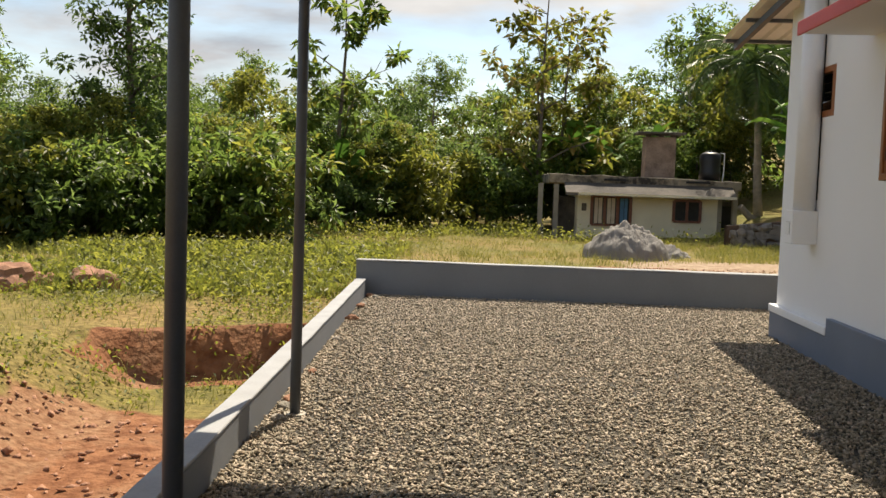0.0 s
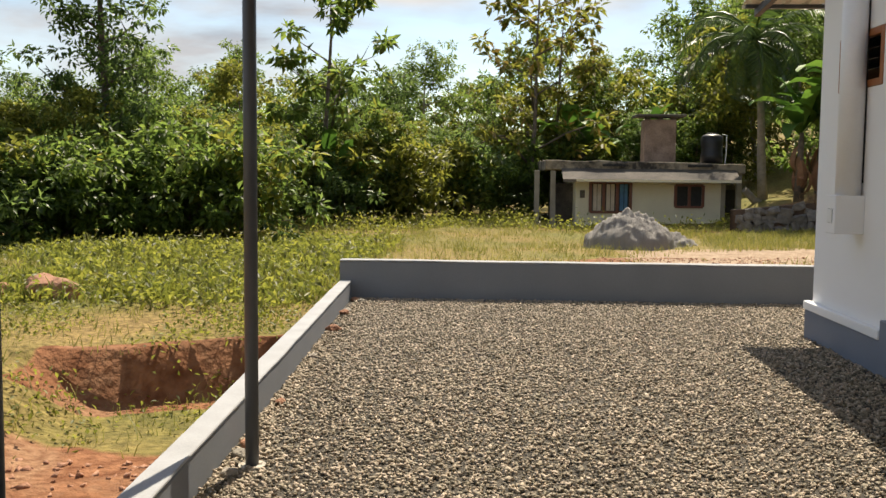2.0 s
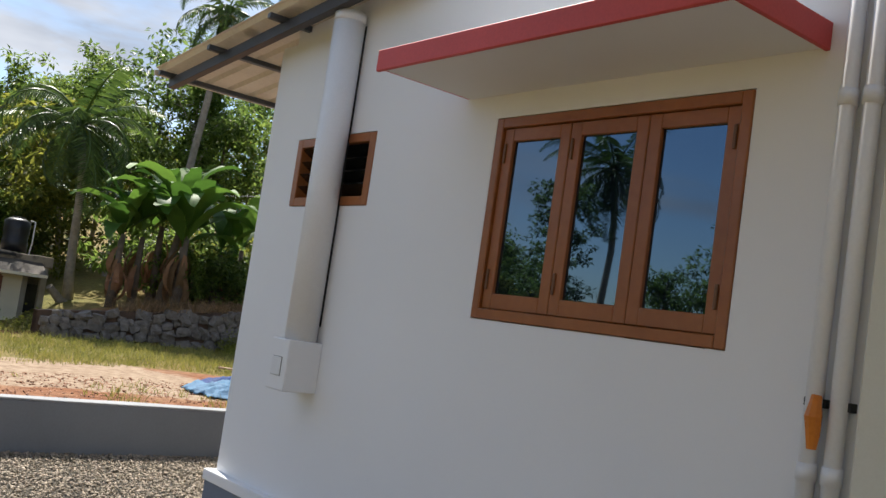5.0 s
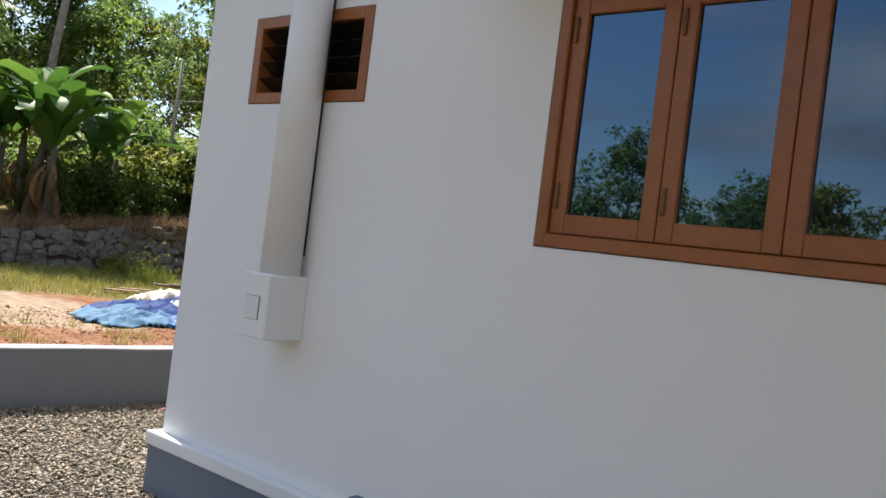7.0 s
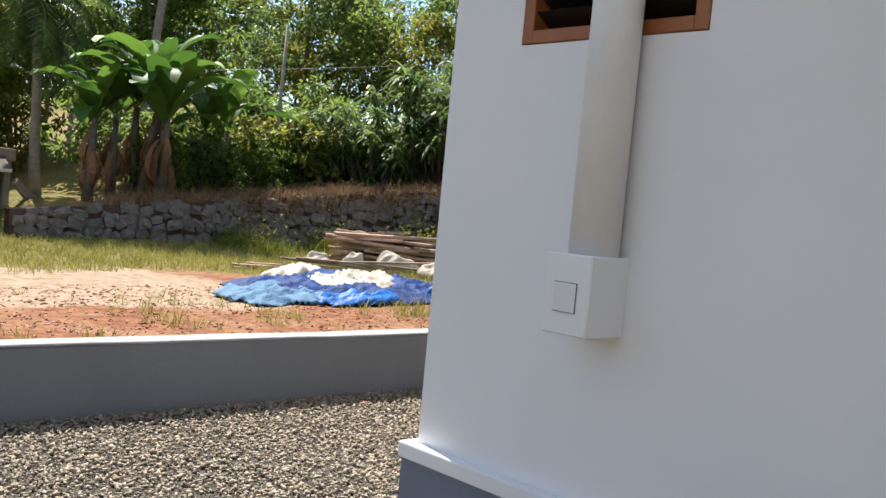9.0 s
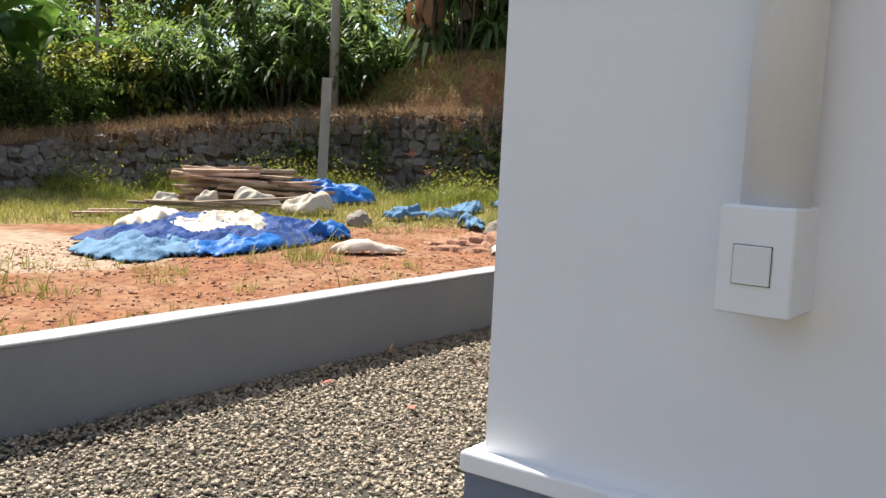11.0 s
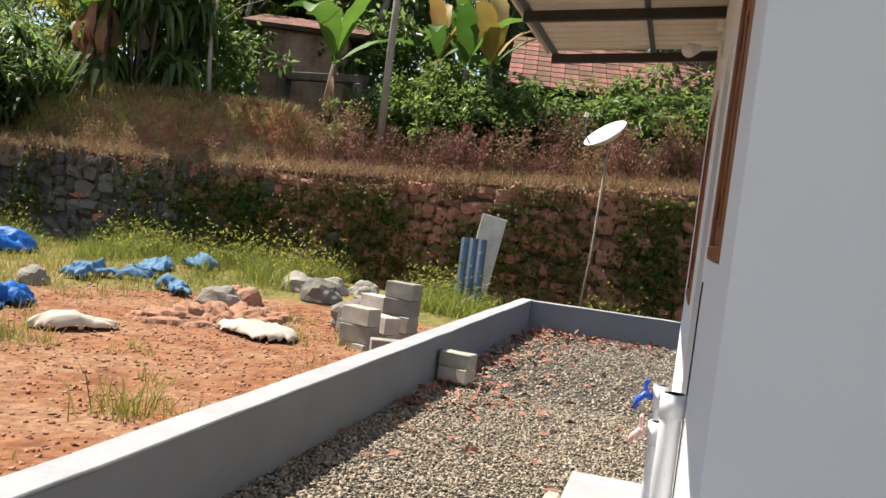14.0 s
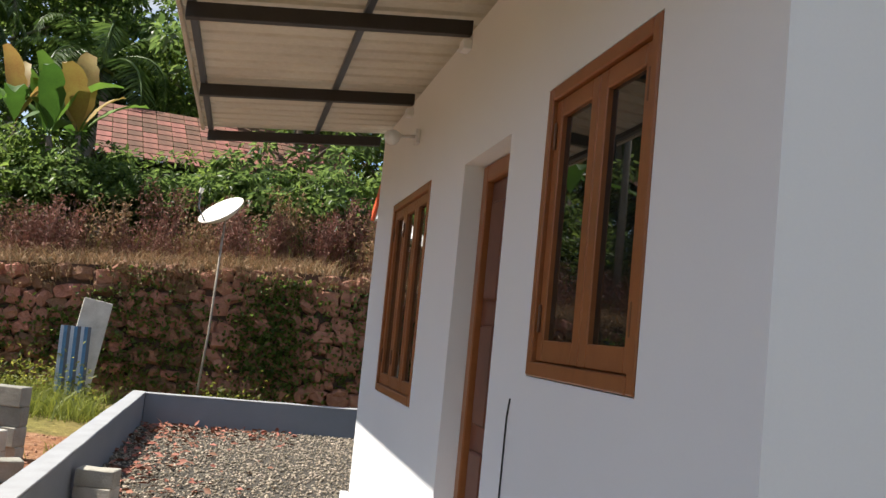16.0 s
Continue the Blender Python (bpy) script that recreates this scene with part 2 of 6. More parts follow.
HILL = material("far_wooded_hill", (0.055, 0.085, 0.025), (0.025, 0.045, 0.014), 0.95, 0.25, 1.5, 1.0, dist=1.0)


def ground_material():
    m = bpy.data.materials.new("meadow_and_soil")
    m.use_nodes = True
    n, l = m.node_tree.nodes, m.node_tree.links
    b = n["Principled BSDF"]
    b.inputs["Roughness"].default_value, b.inputs["Specular IOR Level"].default_value = 0.95, 0.2
    c = n.new("ShaderNodeTexCoord")

    def tex(s, d):
        t = n.new("ShaderNodeTexNoise")
        t.inputs["Scale"].default_value, t.inputs["Detail"].default_value = s, d
        l.new(c.outputs["Object"], t.inputs["Vector"])
        return t.outputs["Fac"]

    def ramp(f, a, bb, p=0.36, q=0.64):
        r = n.new("ShaderNodeValToRGB")
        r.color_ramp.elements[0].position, r.color_ramp.elements[1].position = p, q
        r.color_ramp.elements[0].color, r.color_ramp.elements[1].color = (*a, 1), (*bb, 1)
        l.new(f, r.inputs["Fac"])
        return r.outputs["Color"]

    def mixc(f, a, bb):
        x = n.new("ShaderNodeMix")
        x.data_type = "RGBA"
        l.new(f, x.inputs["Factor"])
        l.new(a, x.inputs["A"])
        l.new(bb, x.inputs["B"])
        return x.outputs["Result"]

    grass = mixc(ramp(tex(0.35, 5), (0, 0, 0), (1, 1, 1)), ramp(tex(9, 8), (0.07, 0.075, 0.018), (0.21, 0.185, 0.05)), ramp(tex(14, 8), (0.13, 0.085, 0.03), (0.31, 0.215, 0.08)))
    soil = mixc(ramp(tex(1.1, 6), (0, 0, 0), (1, 1, 1), 0.45, 0.6), ramp(tex(6, 8), (0.15, 0.056, 0.024), (0.285, 0.128, 0.062)), ramp(tex(11, 8), (0.19, 0.09, 0.046), (0.32, 0.18, 0.10)))
    pale = ramp(tex(7, 8), (0.25, 0.17, 0.11), (0.38, 0.285, 0.20))
    masks = []
    for name in ("soil", "pale"):
        a = n.new("ShaderNodeAttribute")
        a.attribute_name = name
        s = n.new("ShaderNodeMath")
        s.operation = "MULTIPLY_ADD"
        s.inputs[1].default_value, s.inputs[2].default_value = 0.7, -0.35
        l.new(tex(2.6, 7), s.inputs[0])
        t = n.new("ShaderNodeMath")
        t.operation = "ADD"
        l.new(s.outputs[0], t.inputs[0])
        l.new(a.outputs["Fac"], t.inputs[1])
        masks.append(ramp(t.outputs[0], (0, 0, 0), (1, 1, 1), 0.4, 0.6))
    col = mixc(masks[1], mixc(masks[0], grass, soil), pale)
    l.new(col, b.inputs["Base Color"])
    bp = n.new("ShaderNodeBump")
    bp.inputs["Strength"].default_value, bp.inputs["Distance"].default_value = 0.8, 0.05
    l.new(tex(16, 8), bp.inputs["Height"])
    l.new(bp.outputs["Normal"], b.inputs["Normal"])
    return m


GROUND = ground_material()

# ---- building helpers ----


def put(name, verts, faces, mat, parent=None, label="", smooth=False):
    me = bpy.data.meshes.new(name)
    me.from_pydata([tuple(map(float, v)) for v in verts], [], [tuple(map(int, f)) for f in faces])
    me.materials.append(mat)
    if smooth:
        me.shade_smooth()
    me.update()
    ob = new(name, me)
    if parent is not None:
        ob.parent = parent
    return tagged(ob, label)


def part(name, bm, mat, parent=None, label="", smooth=False):
    me = bpy.data.meshes.new(name)
    bm.to_mesh(me)
    bm.free()
    me.materials.append(mat)
    if smooth:
        me.shade_smooth()
    ob = new(name, me)
    if parent is not None:
        ob.parent = parent
    return tagged(ob, label)


def thing(name, place, label, category, group="", kind="", turn=0.0):
    ob = new(name)
    ob.matrix_world = pose(*place, 0, 0, turn)
    return tagged(ob, label, category, group, kind)


def block(x0, x1, y0, y1, z0, z1, bevel=0.0, bm=None, seg=1):
    bm = bm or bmesh.new()
    made = bmesh.ops.create_cube(bm, size=1)["verts"]
    for v in made:
        v.co = ((x0 + x1) / 2 + v.co.x * (x1 - x0), (y0 + y1) / 2 + v.co.y * (y1 - y0), (z0 + z1) / 2 + v.co.z * (z1 - z0))
    if bevel:
        edges = list({e for v in made for e in v.link_edges})
        bmesh.ops.bevel(bm, geom=edges, offset=bevel, segments=seg, affect="EDGES", profile=0.6)
    return bm


def tube(points, radii, sides=10, cap=True):
    """Vertices and faces of a round bar along points."""
    pts = [Vector(p) for p in points]
    vs, fs = [], []
    for i, p in enumerate(pts):
        d = (pts[min(i + 1, len(pts) - 1)] - pts[max(i - 1, 0)]).normalized()
        a = d.cross(Vector((0, 0, 1)) if abs(d.z) < 0.9 else Vector((1, 0, 0))).normalized()
        b = d.cross(a)
        r = radii[i] if hasattr(radii, "__len__") else radii
        for k in range(sides):
            t = 2 * math.pi * k / sides
            vs.append(p + (a * math.cos(t) + b * math.sin(t)) * r)
    for i in range(len(pts) - 1):
        for k in range(sides):
            k2 = (k + 1) % sides
            fs.append((i * sides + k, i * sides + k2, (i + 1) * sides + k2, (i + 1) * sides + k))
    if cap:
        fs.append(tuple(range(sides))[::-1])
        fs.append(tuple((len(pts) - 1) * sides + k for k in range(sides)))
    return vs, fs


def merge(pieces):
    vs, fs = [], []
    for v, f in pieces:
        o = len(vs)
        vs.extend(v)
        fs.extend(tuple(i + o for i in q) for q in f)
    return vs, fs


def smoothstep(a, b, x):
    t = min(1.0, max(0.0, (x - a) / (b - a)))
    return t * t * (3 - 2 * t)


# ---- the lie of the land ----
# retaining wall, from the garden's far corner round to the low end: x, y, height of its foot, of its top
TERRACE = [(14.6, -14.0, 0.1, 2.7), (14.5, 0.0, 0.15, 2.5), (14.6, 4.5, 0.1, 2.2), (14.7, 9.0, 0.2, 2.02), (14.2, 13.2, 0.25, 1.92), (12.3, 15.6, 0.2, 1.6), (9.0, 16.6, 0.1, 1.15), (6.4, 16.6, 0.08, 0.85), (3.5, 16.8, 0.04, 0.55)]
SPAN = [0.0]
for A, B in zip(TERRACE, TERRACE[1:]):
    SPAN.append(SPAN[-1] + math.hypot(B[0] - A[0], B[1] - A[1]))


def along(s):
    for i in range(len(SPAN) - 1):
        if s <= SPAN[i + 1] or i == len(SPAN) - 2:
            k = (s - SPAN[i]) / (SPAN[i + 1] - SPAN[i])
            A, B = TERRACE[i], TERRACE[i + 1]
            return [A[j] + (B[j] - A[j]) * k for j in range(4)], math.atan2(B[1] - A[1], B[0] - A[0])


def beside(x, y):
    """Distance behind the retaining wall (negative before it), the place along it, and its top."""
    best = None
    for i, (A, B) in enumerate(zip(TERRACE, TERRACE[1:])):
        dx, dy = B[0] - A[0], B[1] - A[1]
        k = min(1.0, max(0.0, ((x - A[0]) * dx + (y - A[1]) * dy) / (dx * dx + dy * dy)))
        px, py = A[0] + dx * k, A[1] + dy * k
        d = math.hypot(x - px, y - py)
        side = dx * (y - py) - dy * (x - px)
        if best is None or d < best[0]:
            best = (d, side, SPAN[i] + k * (SPAN[i + 1] - SPAN[i]), A[3] + (B[3] - A[3]) * k)
    d, side, s, top = best
    return (-d if side > 0 else d), s, top


def ground_height(x, y):
    n1 = noise.noise((x * 0.35, y * 0.35, 0.0)) * 0.07 + noise.noise((x * 1.3, y * 1.3, 3.0)) * 0.025
    z = -0.02 + 0.17 * smoothstep(8, 14, x) * smoothstep(1, 4, y) - 0.12 * smoothstep(6, 13, y) * smoothstep(5, 0, x)
    z += n1 * smoothstep(2.5, 4.0, y) if x > -4.6 else n1
    if x < -4.4:                                   # lower ground west of the yard, with a dug edge
        edge = 0.0 - 0.6 * smoothstep(-4.8, -7.0, x) + 0.25 * noise.noise((x * 0.9, 0.0, 7.0))
        low = smoothstep(edge + 0.07, edge - 0.07, y) * smoothstep(-7.4, -6.2, x)
        west = smoothstep(-4.4, -5.0, x)
        z = z * (1 - west) + west * (-0.12 + 0.1 * smoothstep(0, 5, y) - 0.25 * smoothstep(6, 16, y) - 0.12 * smoothstep(-7, -13, x) - 0.50 * low + n1)
        z -= 0.1 * west * smoothstep(-2, -5, y)
    d, s, top = beside(x, y)
    if d > 0.0:
        far_along = smoothstep(0.0, 9.0, SPAN[-1] - s)
        mound = 0.45 + 1.0 * smoothstep(7.6, 8.8, y) * smoothstep(15.0, 14.0, y)
        bank = smoothstep(1.55, 1.95, d + 0.45 * noise.noise((s * 0.35, 0, 1.0)) + 0.15 * noise.noise((s * 1.6, 0, 4.0))) * mound * smoothstep(4, 14, SPAN[-1] - s)
        up = top + bank + 0.10 * min(40.0, max(0.0, d - 4)) * far_along + n1
        z = z + (up - z) * smoothstep(0.0, 0.25, d) * smoothstep(0.0, 1.6, SPAN[-1] - s)
    r = math.hypot(x - 2, y - 8)
    return z + 9.0 * smoothstep(45, 160, r) + 14 * smoothstep(150, 500, r)


def in_yard(x, y):
    return -4.6 - 0.041 * y < x < 12.9 and -16 < y < 2.25


xs = sorted(set([round(v, 2) for v in np.concatenate([np.linspace(-900, -60, 13), np.linspace(-60, -14, 24), np.linspace(-14, -4.5, 55), np.linspace(-4.5, 13.5, 61), np.linspace(13.6, 20, 46), np.linspace(20, 60, 32), np.linspace(60, 900, 13)])]))
ys = sorted(set([round(v, 2) for v in np.concatenate([np.linspace(-900, -40, 12), np.linspace(-40, -12, 14), np.linspace(-12, -3, 28), np.linspace(-3, 1, 41), np.linspace(1, 18, 91), np.linspace(18, 60, 45), np.linspace(60, 900, 13)])]))
gv, soil_v, pale_v = [], [], []
for gy in ys:
    for gx in xs:
        gz = -0.14 if in_yard(gx, gy) else ground_height(gx, gy)
        gv.append((gx, gy, gz))
        wob = 0.9 * noise.noise((gx * 0.5, gy * 0.5, 11.0)) + 0.4 * noise.noise((gx * 1.7, gy * 1.7, 5.0))
        east = smoothstep(-2.2, -0.4, gx + wob) * smoothstep(2.0, 2.6, gy) * smoothstep(0.5, -0.6, gy + 0.8 * wob - min(9.4 + 0.5 * gx, 14.6 - 0.75 * gx)) * smoothstep(12.0, 9.5, gx + wob)
        westd = smoothstep(-4.4, -4.9, gx) * smoothstep(-7.6, -6.3, gx + wob) * smoothstep(-1.5, -2.4, gy + wob * 0.7)
        cut = 1.0 if gx < -4.6 and gx > -7.0 and abs(gy + 0.15 + 0.6 * smoothstep(-4.8, -7.0, gx)) < 0.36 else 0.0
        bankd, bs, _ = beside(gx, gy)
        brown = 0.95 * smoothstep(1.2, 1.8, bankd) * smoothstep(4.2, 3.2, bankd) * smoothstep(SPAN[-1] - 14, SPAN[-1] - 18, bs) if bankd > 0 else 0.0
        soil_v.append(max(east, westd, cut, brown, 0.55 * smoothstep(0.0, 0.1, bankd) * smoothstep(2.4, 1.6, bankd)))
        pale_v.append(smoothstep(6.2, 7.1, gy + 0.6 * wob) * smoothstep(12.0, 10.8, gy + wob) * smoothstep(-1.0, 0.6, gx + wob) * smoothstep(5.0, 3.5, gx + 0.6 * wob))
W = len(xs)
gf = [(j * W + i, j * W + i + 1, (j + 1) * W + i + 1, (j + 1) * W + i) for j in range(len(ys) - 1) for i in range(W - 1)]
ground = put("ground", gv, gf, GROUND, smooth=True)
for name, vals in (("soil", soil_v), ("pale", pale_v)):
    at = ground.data.attributes.new(name, "FLOAT", "POINT")
    at.data.foreach_set("value", np.array(vals, dtype=np.float32))
tagged(ground, "sloping meadow of dry grass and bare red soil", "ground", kind="structure")

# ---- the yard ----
# gravel bed; its dark colour is the shade under the loose stones
bed = put("floor", *(lambda n: ([((-4.552 - 0.041 * (-16 + 18.2 * j / n)) * (1 - i / n) + 12.8 * i / n, -16 + 18.2 * j / n, 0.012 * noise.noise((i * 0.4, j * 0.4, 2.0)) - 0.012) for j in range(n + 1) for i in range(n + 1)], [(j * (n + 1) + i, j * (n + 1) + i + 1, (j + 1) * (n + 1) + i + 1, (j + 1) * (n + 1) + i) for j in range(n) for i in range(n)]))(70), SHADED_BED)
tagged(bed, "bed of crushed gravel, coloured dark for shade between the loose stones", "gravel yard", kind="structure")


def parapet(name, x0, x1, y0, y1, z1, face, label):
    ob = part(name, block(x0, x1, y0, y1, -0.5, z1 - 0.012, 0.006), face)
    tagged(ob, label, "low wall", kind="structure")
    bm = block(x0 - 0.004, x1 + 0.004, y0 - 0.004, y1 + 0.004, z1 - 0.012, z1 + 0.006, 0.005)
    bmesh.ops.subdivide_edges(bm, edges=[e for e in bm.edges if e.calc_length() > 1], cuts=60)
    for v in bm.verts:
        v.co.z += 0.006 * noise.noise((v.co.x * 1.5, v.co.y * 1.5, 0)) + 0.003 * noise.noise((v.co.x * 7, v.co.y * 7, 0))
    # coping in a paler grey than the faces below
    part("coping", bm, PARAPET_TOP, ob, "paler coping on top")
    return ob


parapet("wall_north", -4.72, 12.95, 2.236, 2.416, 0.438, PARAPET, "low plastered yard wall painted slate grey")
parapet("wall_east", 12.78, 12.95, -9.0, 2.232, 0.43, PARAPET, "low plastered yard wall closing the gravel strip")
# the west wall leans outward a little towards the gate side
wl_ob = parapet("wall_west", -0.064, 0.064, -13.0, 2.19, 0.203, PARAPET, "very low pale grey wall along the gravel")
wl_ob.matrix_world = pose(-4.552, 0, 0, 0, 0, 2.35)

# ---- the white house ----
HX, HY = 6.15, -12.0


def wall_with_holes(name, axis, length0, length1, zc, thick, holes, mat, label):
    """A wall in plane x=0 (axis 'y') or y=0 (axis 'x') with its thickness behind it; holes: (a0, a1, z0, z1)."""
    cuts = sorted({length0, length1, *[h[0] for h in holes], *[h[1] for h in holes]})
    levels = sorted({-0.3, zc, *[h[2] for h in holes], *[h[3] for h in holes]})
    bm = bmesh.new()
    for a0, a1 in zip(cuts, cuts[1:]):
        for z0, z1 in zip(levels, levels[1:]):
            ca, cz = (a0 + a1) / 2, (z0 + z1) / 2
            if any(h[0] < ca < h[1] and h[2] < cz < h[3] for h in holes):
                continue
            if axis == "y":
                block(0, thick, a0, a1, z0, z1, 0, bm)
            else:
                block(a0, a1, -thick, 0, z0, z1, 0, bm)
    bmesh.ops.remove_doubles(bm, verts=bm.verts, dist=1e-5)
    seen = {}
    for f in bm.faces:
        seen.setdefault(tuple(round(c, 3) for c in f.calc_center_median()), []).append(f)
    bmesh.ops.delete(bm, geom=[f for fs in seen.values() if len(fs) > 1 for f in fs], context="FACES")
    ob = part(name, bm, mat)
    return tagged(ob, label, "wall", kind="structure")


W1_HOLES = [(-3.93, -2.436, 1.598, 2.622), (-1.355, -0.428, 2.178, 2.636)]
W2_HOLES = [(0.63, 1.60, 1.567, 2.63), (2.10, 2.95, 0.42, 2.56), (3.84, 5.25, 1.238, 2.61)]
wall_with_holes("wall_house_west", "y", HY, -0.2, 4.3, 0.2, W1_HOLES, WHITE, "smooth white painted house wall with a wide window")
wall_with_holes("wall_house_north", "x", 0.0, HX, 3.3, 0.2, W2_HOLES, WHITE, "smooth white painted house wall with door and windows")
tagged(part("wall_house_east", block(HX - 0.2, HX, HY, -0.2, -0.3, 4.0), WHITE), "white painted end wall of the house", "wall", kind="structure")
tagged(part("wall_house_upper", block(0.2, HX, -1.95, -1.75, 3.2, 4.3), WHITE), "white upper wall behind the lean-to roof", "wall", kind="structure")
tagged(part("wall_house_gable", block(0.002, 0.2, -0.2, -0.002, 3.3, 3.33), WHITE), "white painted wall end", "wall", kind="structure")
tagged(part("ceiling", block(0.2, HX - 0.2, HY + 0.2, -1.95, 3.2, 3.35), WHITE), "white concrete roof slab", "ceiling", kind="structure")
tagged(part("floor_inside", block(0.2, HX - 0.2, HY + 0.2, -0.2, -0.2, 0.42), CERAMIC), "tiled house floor", "floor", kind="structure")
tagged(part("wall_inside", block(0.2, HX - 0.2, -6.2, -6.05, 0.42, 3.2), CREAM), "plain inner wall", "wall", kind="structure")
# plinth: a white ledge over a low grey band, then a higher grey band
pl = tagged(part("plinth", block(-0.052, 0.0, -1.632, 0.052, -0.1, 0.258, 0.004), PLINTH), "blue-grey painted plinth under a white ledge", "plinth", kind="structure")
part("ledge", block(-0.066, 0.0, -1.630, 0.066, 0.258, 0.333, 0.01, None, 2), WHITE, pl, "white plaster ledge")
part("high_band", block(-0.056, 0.0, HY, -1.634, -0.1, 0.412, 0.004), PLINTH, pl)
part("north_band", block(0.002, HX + 0.055, 0.0, 0.052, -0.1, 0.258, 0.004), PLINTH, pl)
part("north_ledge", block(0.002, HX + 0.068, 0.0, 0.066, 0.258, 0.333, 0.01, None, 2), WHITE, pl)
pil = tagged(part("trim", block(-0.07, 0.0, -5.2, -4.50, 0.42, 4.3, 0.008), CREAM), "cream wall projection beside the drain pipes", "wall trim", kind="structure")


def shutter(parent, a0, a1, z0, z1, glass, axis, depth, stile=0.075, hinge_side=1, bars=0):
    """One glazed window leaf in the wall plane: stiles, rails, a pane and two hinges."""
    leaf = new("shutter")
    leaf.parent = parent

    def bx(name, u0, u1, d0, d1, w0, w1, mat, bev=0.004, label=""):
        b = block(d0, d1, u0, u1, w0, w1, bev) if axis == "y" else block(u0, u1, -d1, -d0, w0, w1, bev)
        return part(name, b, mat, leaf, label)
    d0, d1 = depth, depth + 0.035
    bx("stile", a0, a0 + stile, d0, d1, z0, z1, WOOD)
    bx("stile", a1 - stile, a1, d0, d1, z0, z1, WOOD)
    bx("rail", a0 + stile, a1 - stile, d0, d1, z0, z0 + stile * 1.15, WOOD)
    bx("rail", a0 + stile, a1 - stile, d0, d1, z1 - stile, z1, WOOD)
    bx("pane", a0 + stile - 0.01, a1 - stile + 0.01, d0 + 0.02, d0 + 0.026, z0 + stile, z1 - stile + 0.01, glass, 0, "dark glass pane reflecting the sky")
    for k in (0.16, 0.86):
        hz = z0 + (z1 - z0) * k
        ha = a1 - 0.02 if hinge_side > 0 else a0 + 0.02
        bx("hinge", ha - 0.008, ha + 0.008, d0 - 0.01, d0, hz - 0.05, hz + 0.05, BRASS, 0.003, "small metal hinge")
    return leaf


def window(name, a0, a1, z0, z1, leaves, axis, label, glass):
    w = new(name)
    tagged(w, label, "window", kind="structure")

    def bx(nm, u0, u1, d0, d1, w0, w1, mat, bev=0.005):
        b = block(d0, d1, u0, u1, w0, w1, bev) if axis == "y" else block(u0, u1, -d1, -d0, w0, w1, bev)
        return part(nm, b, mat, w)
    e, f = 0.004, 0.055
    bx("window_frame", a0 + e, a0 + f, -0.006, 0.09, z0 + e, z1 - e, WOOD)
    bx("window_frame", a1 - f, a1 - e, -0.006, 0.09, z0 + e, z1 - e, WOOD)
    bx("window_sill", a0 + f, a1 - f, -0.010, 0.09, z0 + e, z0 + f, WOOD)
    bx("window_head", a0 + f, a1 - f, -0.006, 0.09, z1 - f, z1 - e, WOOD)
    step = (a1 - a0 - 2 * f) / leaves
    for i in range(leaves):
        shutter(w, a0 + f + step * i + 0.002, a0 + f + step * (i + 1) - 0.002, z0 + f + 0.003, z1 - f - 0.003, glass, axis, 0.012, 0.066, 1 if i else -1)
    # near-black sheet in place of the unlit room
    bx("dark_room", a0 + f, a1 - f, 0.10, 0.12, z0 + f, z1 - f, DARK_FILL, 0)
    return w


window("window_1", -3.93, -2.436, 1.598, 2.622, 3, "y", "varnished brown three-leaf window with dark mirror glass", GLASS)
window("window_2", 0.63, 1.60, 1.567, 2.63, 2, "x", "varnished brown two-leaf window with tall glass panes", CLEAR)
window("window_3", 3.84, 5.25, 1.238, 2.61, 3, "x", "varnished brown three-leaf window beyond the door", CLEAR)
# louvred vent behind the drain pipe
vent = tagged(new("window_4"), "small brown louvred vent window with glass slats", "vent window", kind="structure")
for u0, u1, w0, w1 in ((-1.351, -1.29, 2.182, 2.632), (-0.493, -0.432, 2.182, 2.632), (-1.29, -0.493, 2.182, 2.238), (-1.29, -0.493, 2.576, 2.632)):
    part("window_frame", block(-0.006, 0.1, u0, u1, w0, w1, 0.004), WOOD, vent)
for i in range(4):
    bm = block(-0.055, 0.055, -1.285, -0.495, -0.003, 0.003)
    bmesh.ops.transform(bm, matrix=pose(0.055, 0, 2.288 + 0.082 * i, 0, 32, 0), verts=bm.verts)
    part("louvre", bm, CLEAR, vent, "tilted glass slat")
# near-black sheet behind the slats, standing in for the unlit room
part("dark_room", block(0.13, 0.14, -1.29, -0.493, 2.238, 2.576), DARK_FILL, vent)

# door on the north side
door = tagged(new("door_1"), "dark varnished panelled wooden door, closed, in a deep reveal", "door", kind="structure")
for u0, u1, w0, w1 in ((2.104, 2.19, 0.424, 2.556), (2.86, 2.946, 0.424, 2.556), (2.19, 2.86, 2.47, 2.556)):
    part("door_frame", block(u0, u1, -0.19, -0.10, w0, w1, 0.006), WOOD, door)
part("door_leaf", block(2.192, 2.858, -0.175, -0.135, 0.43, 2.468, 0.004), DOORWOOD, door)
for u0, u1 in ((2.25, 2.49), (2.56, 2.80)):
    for w0, w1 in ((0.55, 1.15), (1.27, 1.75), (1.87, 2.36)):
        part("panel", block(u0, u1, -0.135, -0.118, w0, w1, 0.012), DOORWOOD, door)
part("door_handle", block(2.205, 2.225, -0.135, -0.09, 1.38, 1.52, 0.006), BRASS, door, "dull metal handle")
st = thing("door_step", (2.86, 0.31, 0), "grey concrete step with a beige tiled top at the door", "step")
part("riser", block(-0.6, 0.6, -0.235, 0.235, 0, 0.15, 0.008), PARAPET, st)
part("tread", block(-0.61, 0.61, -0.235, 0.245, 0.15, 0.172, 0.006), PARAPET_TOP, st, "pale grey tile tread")
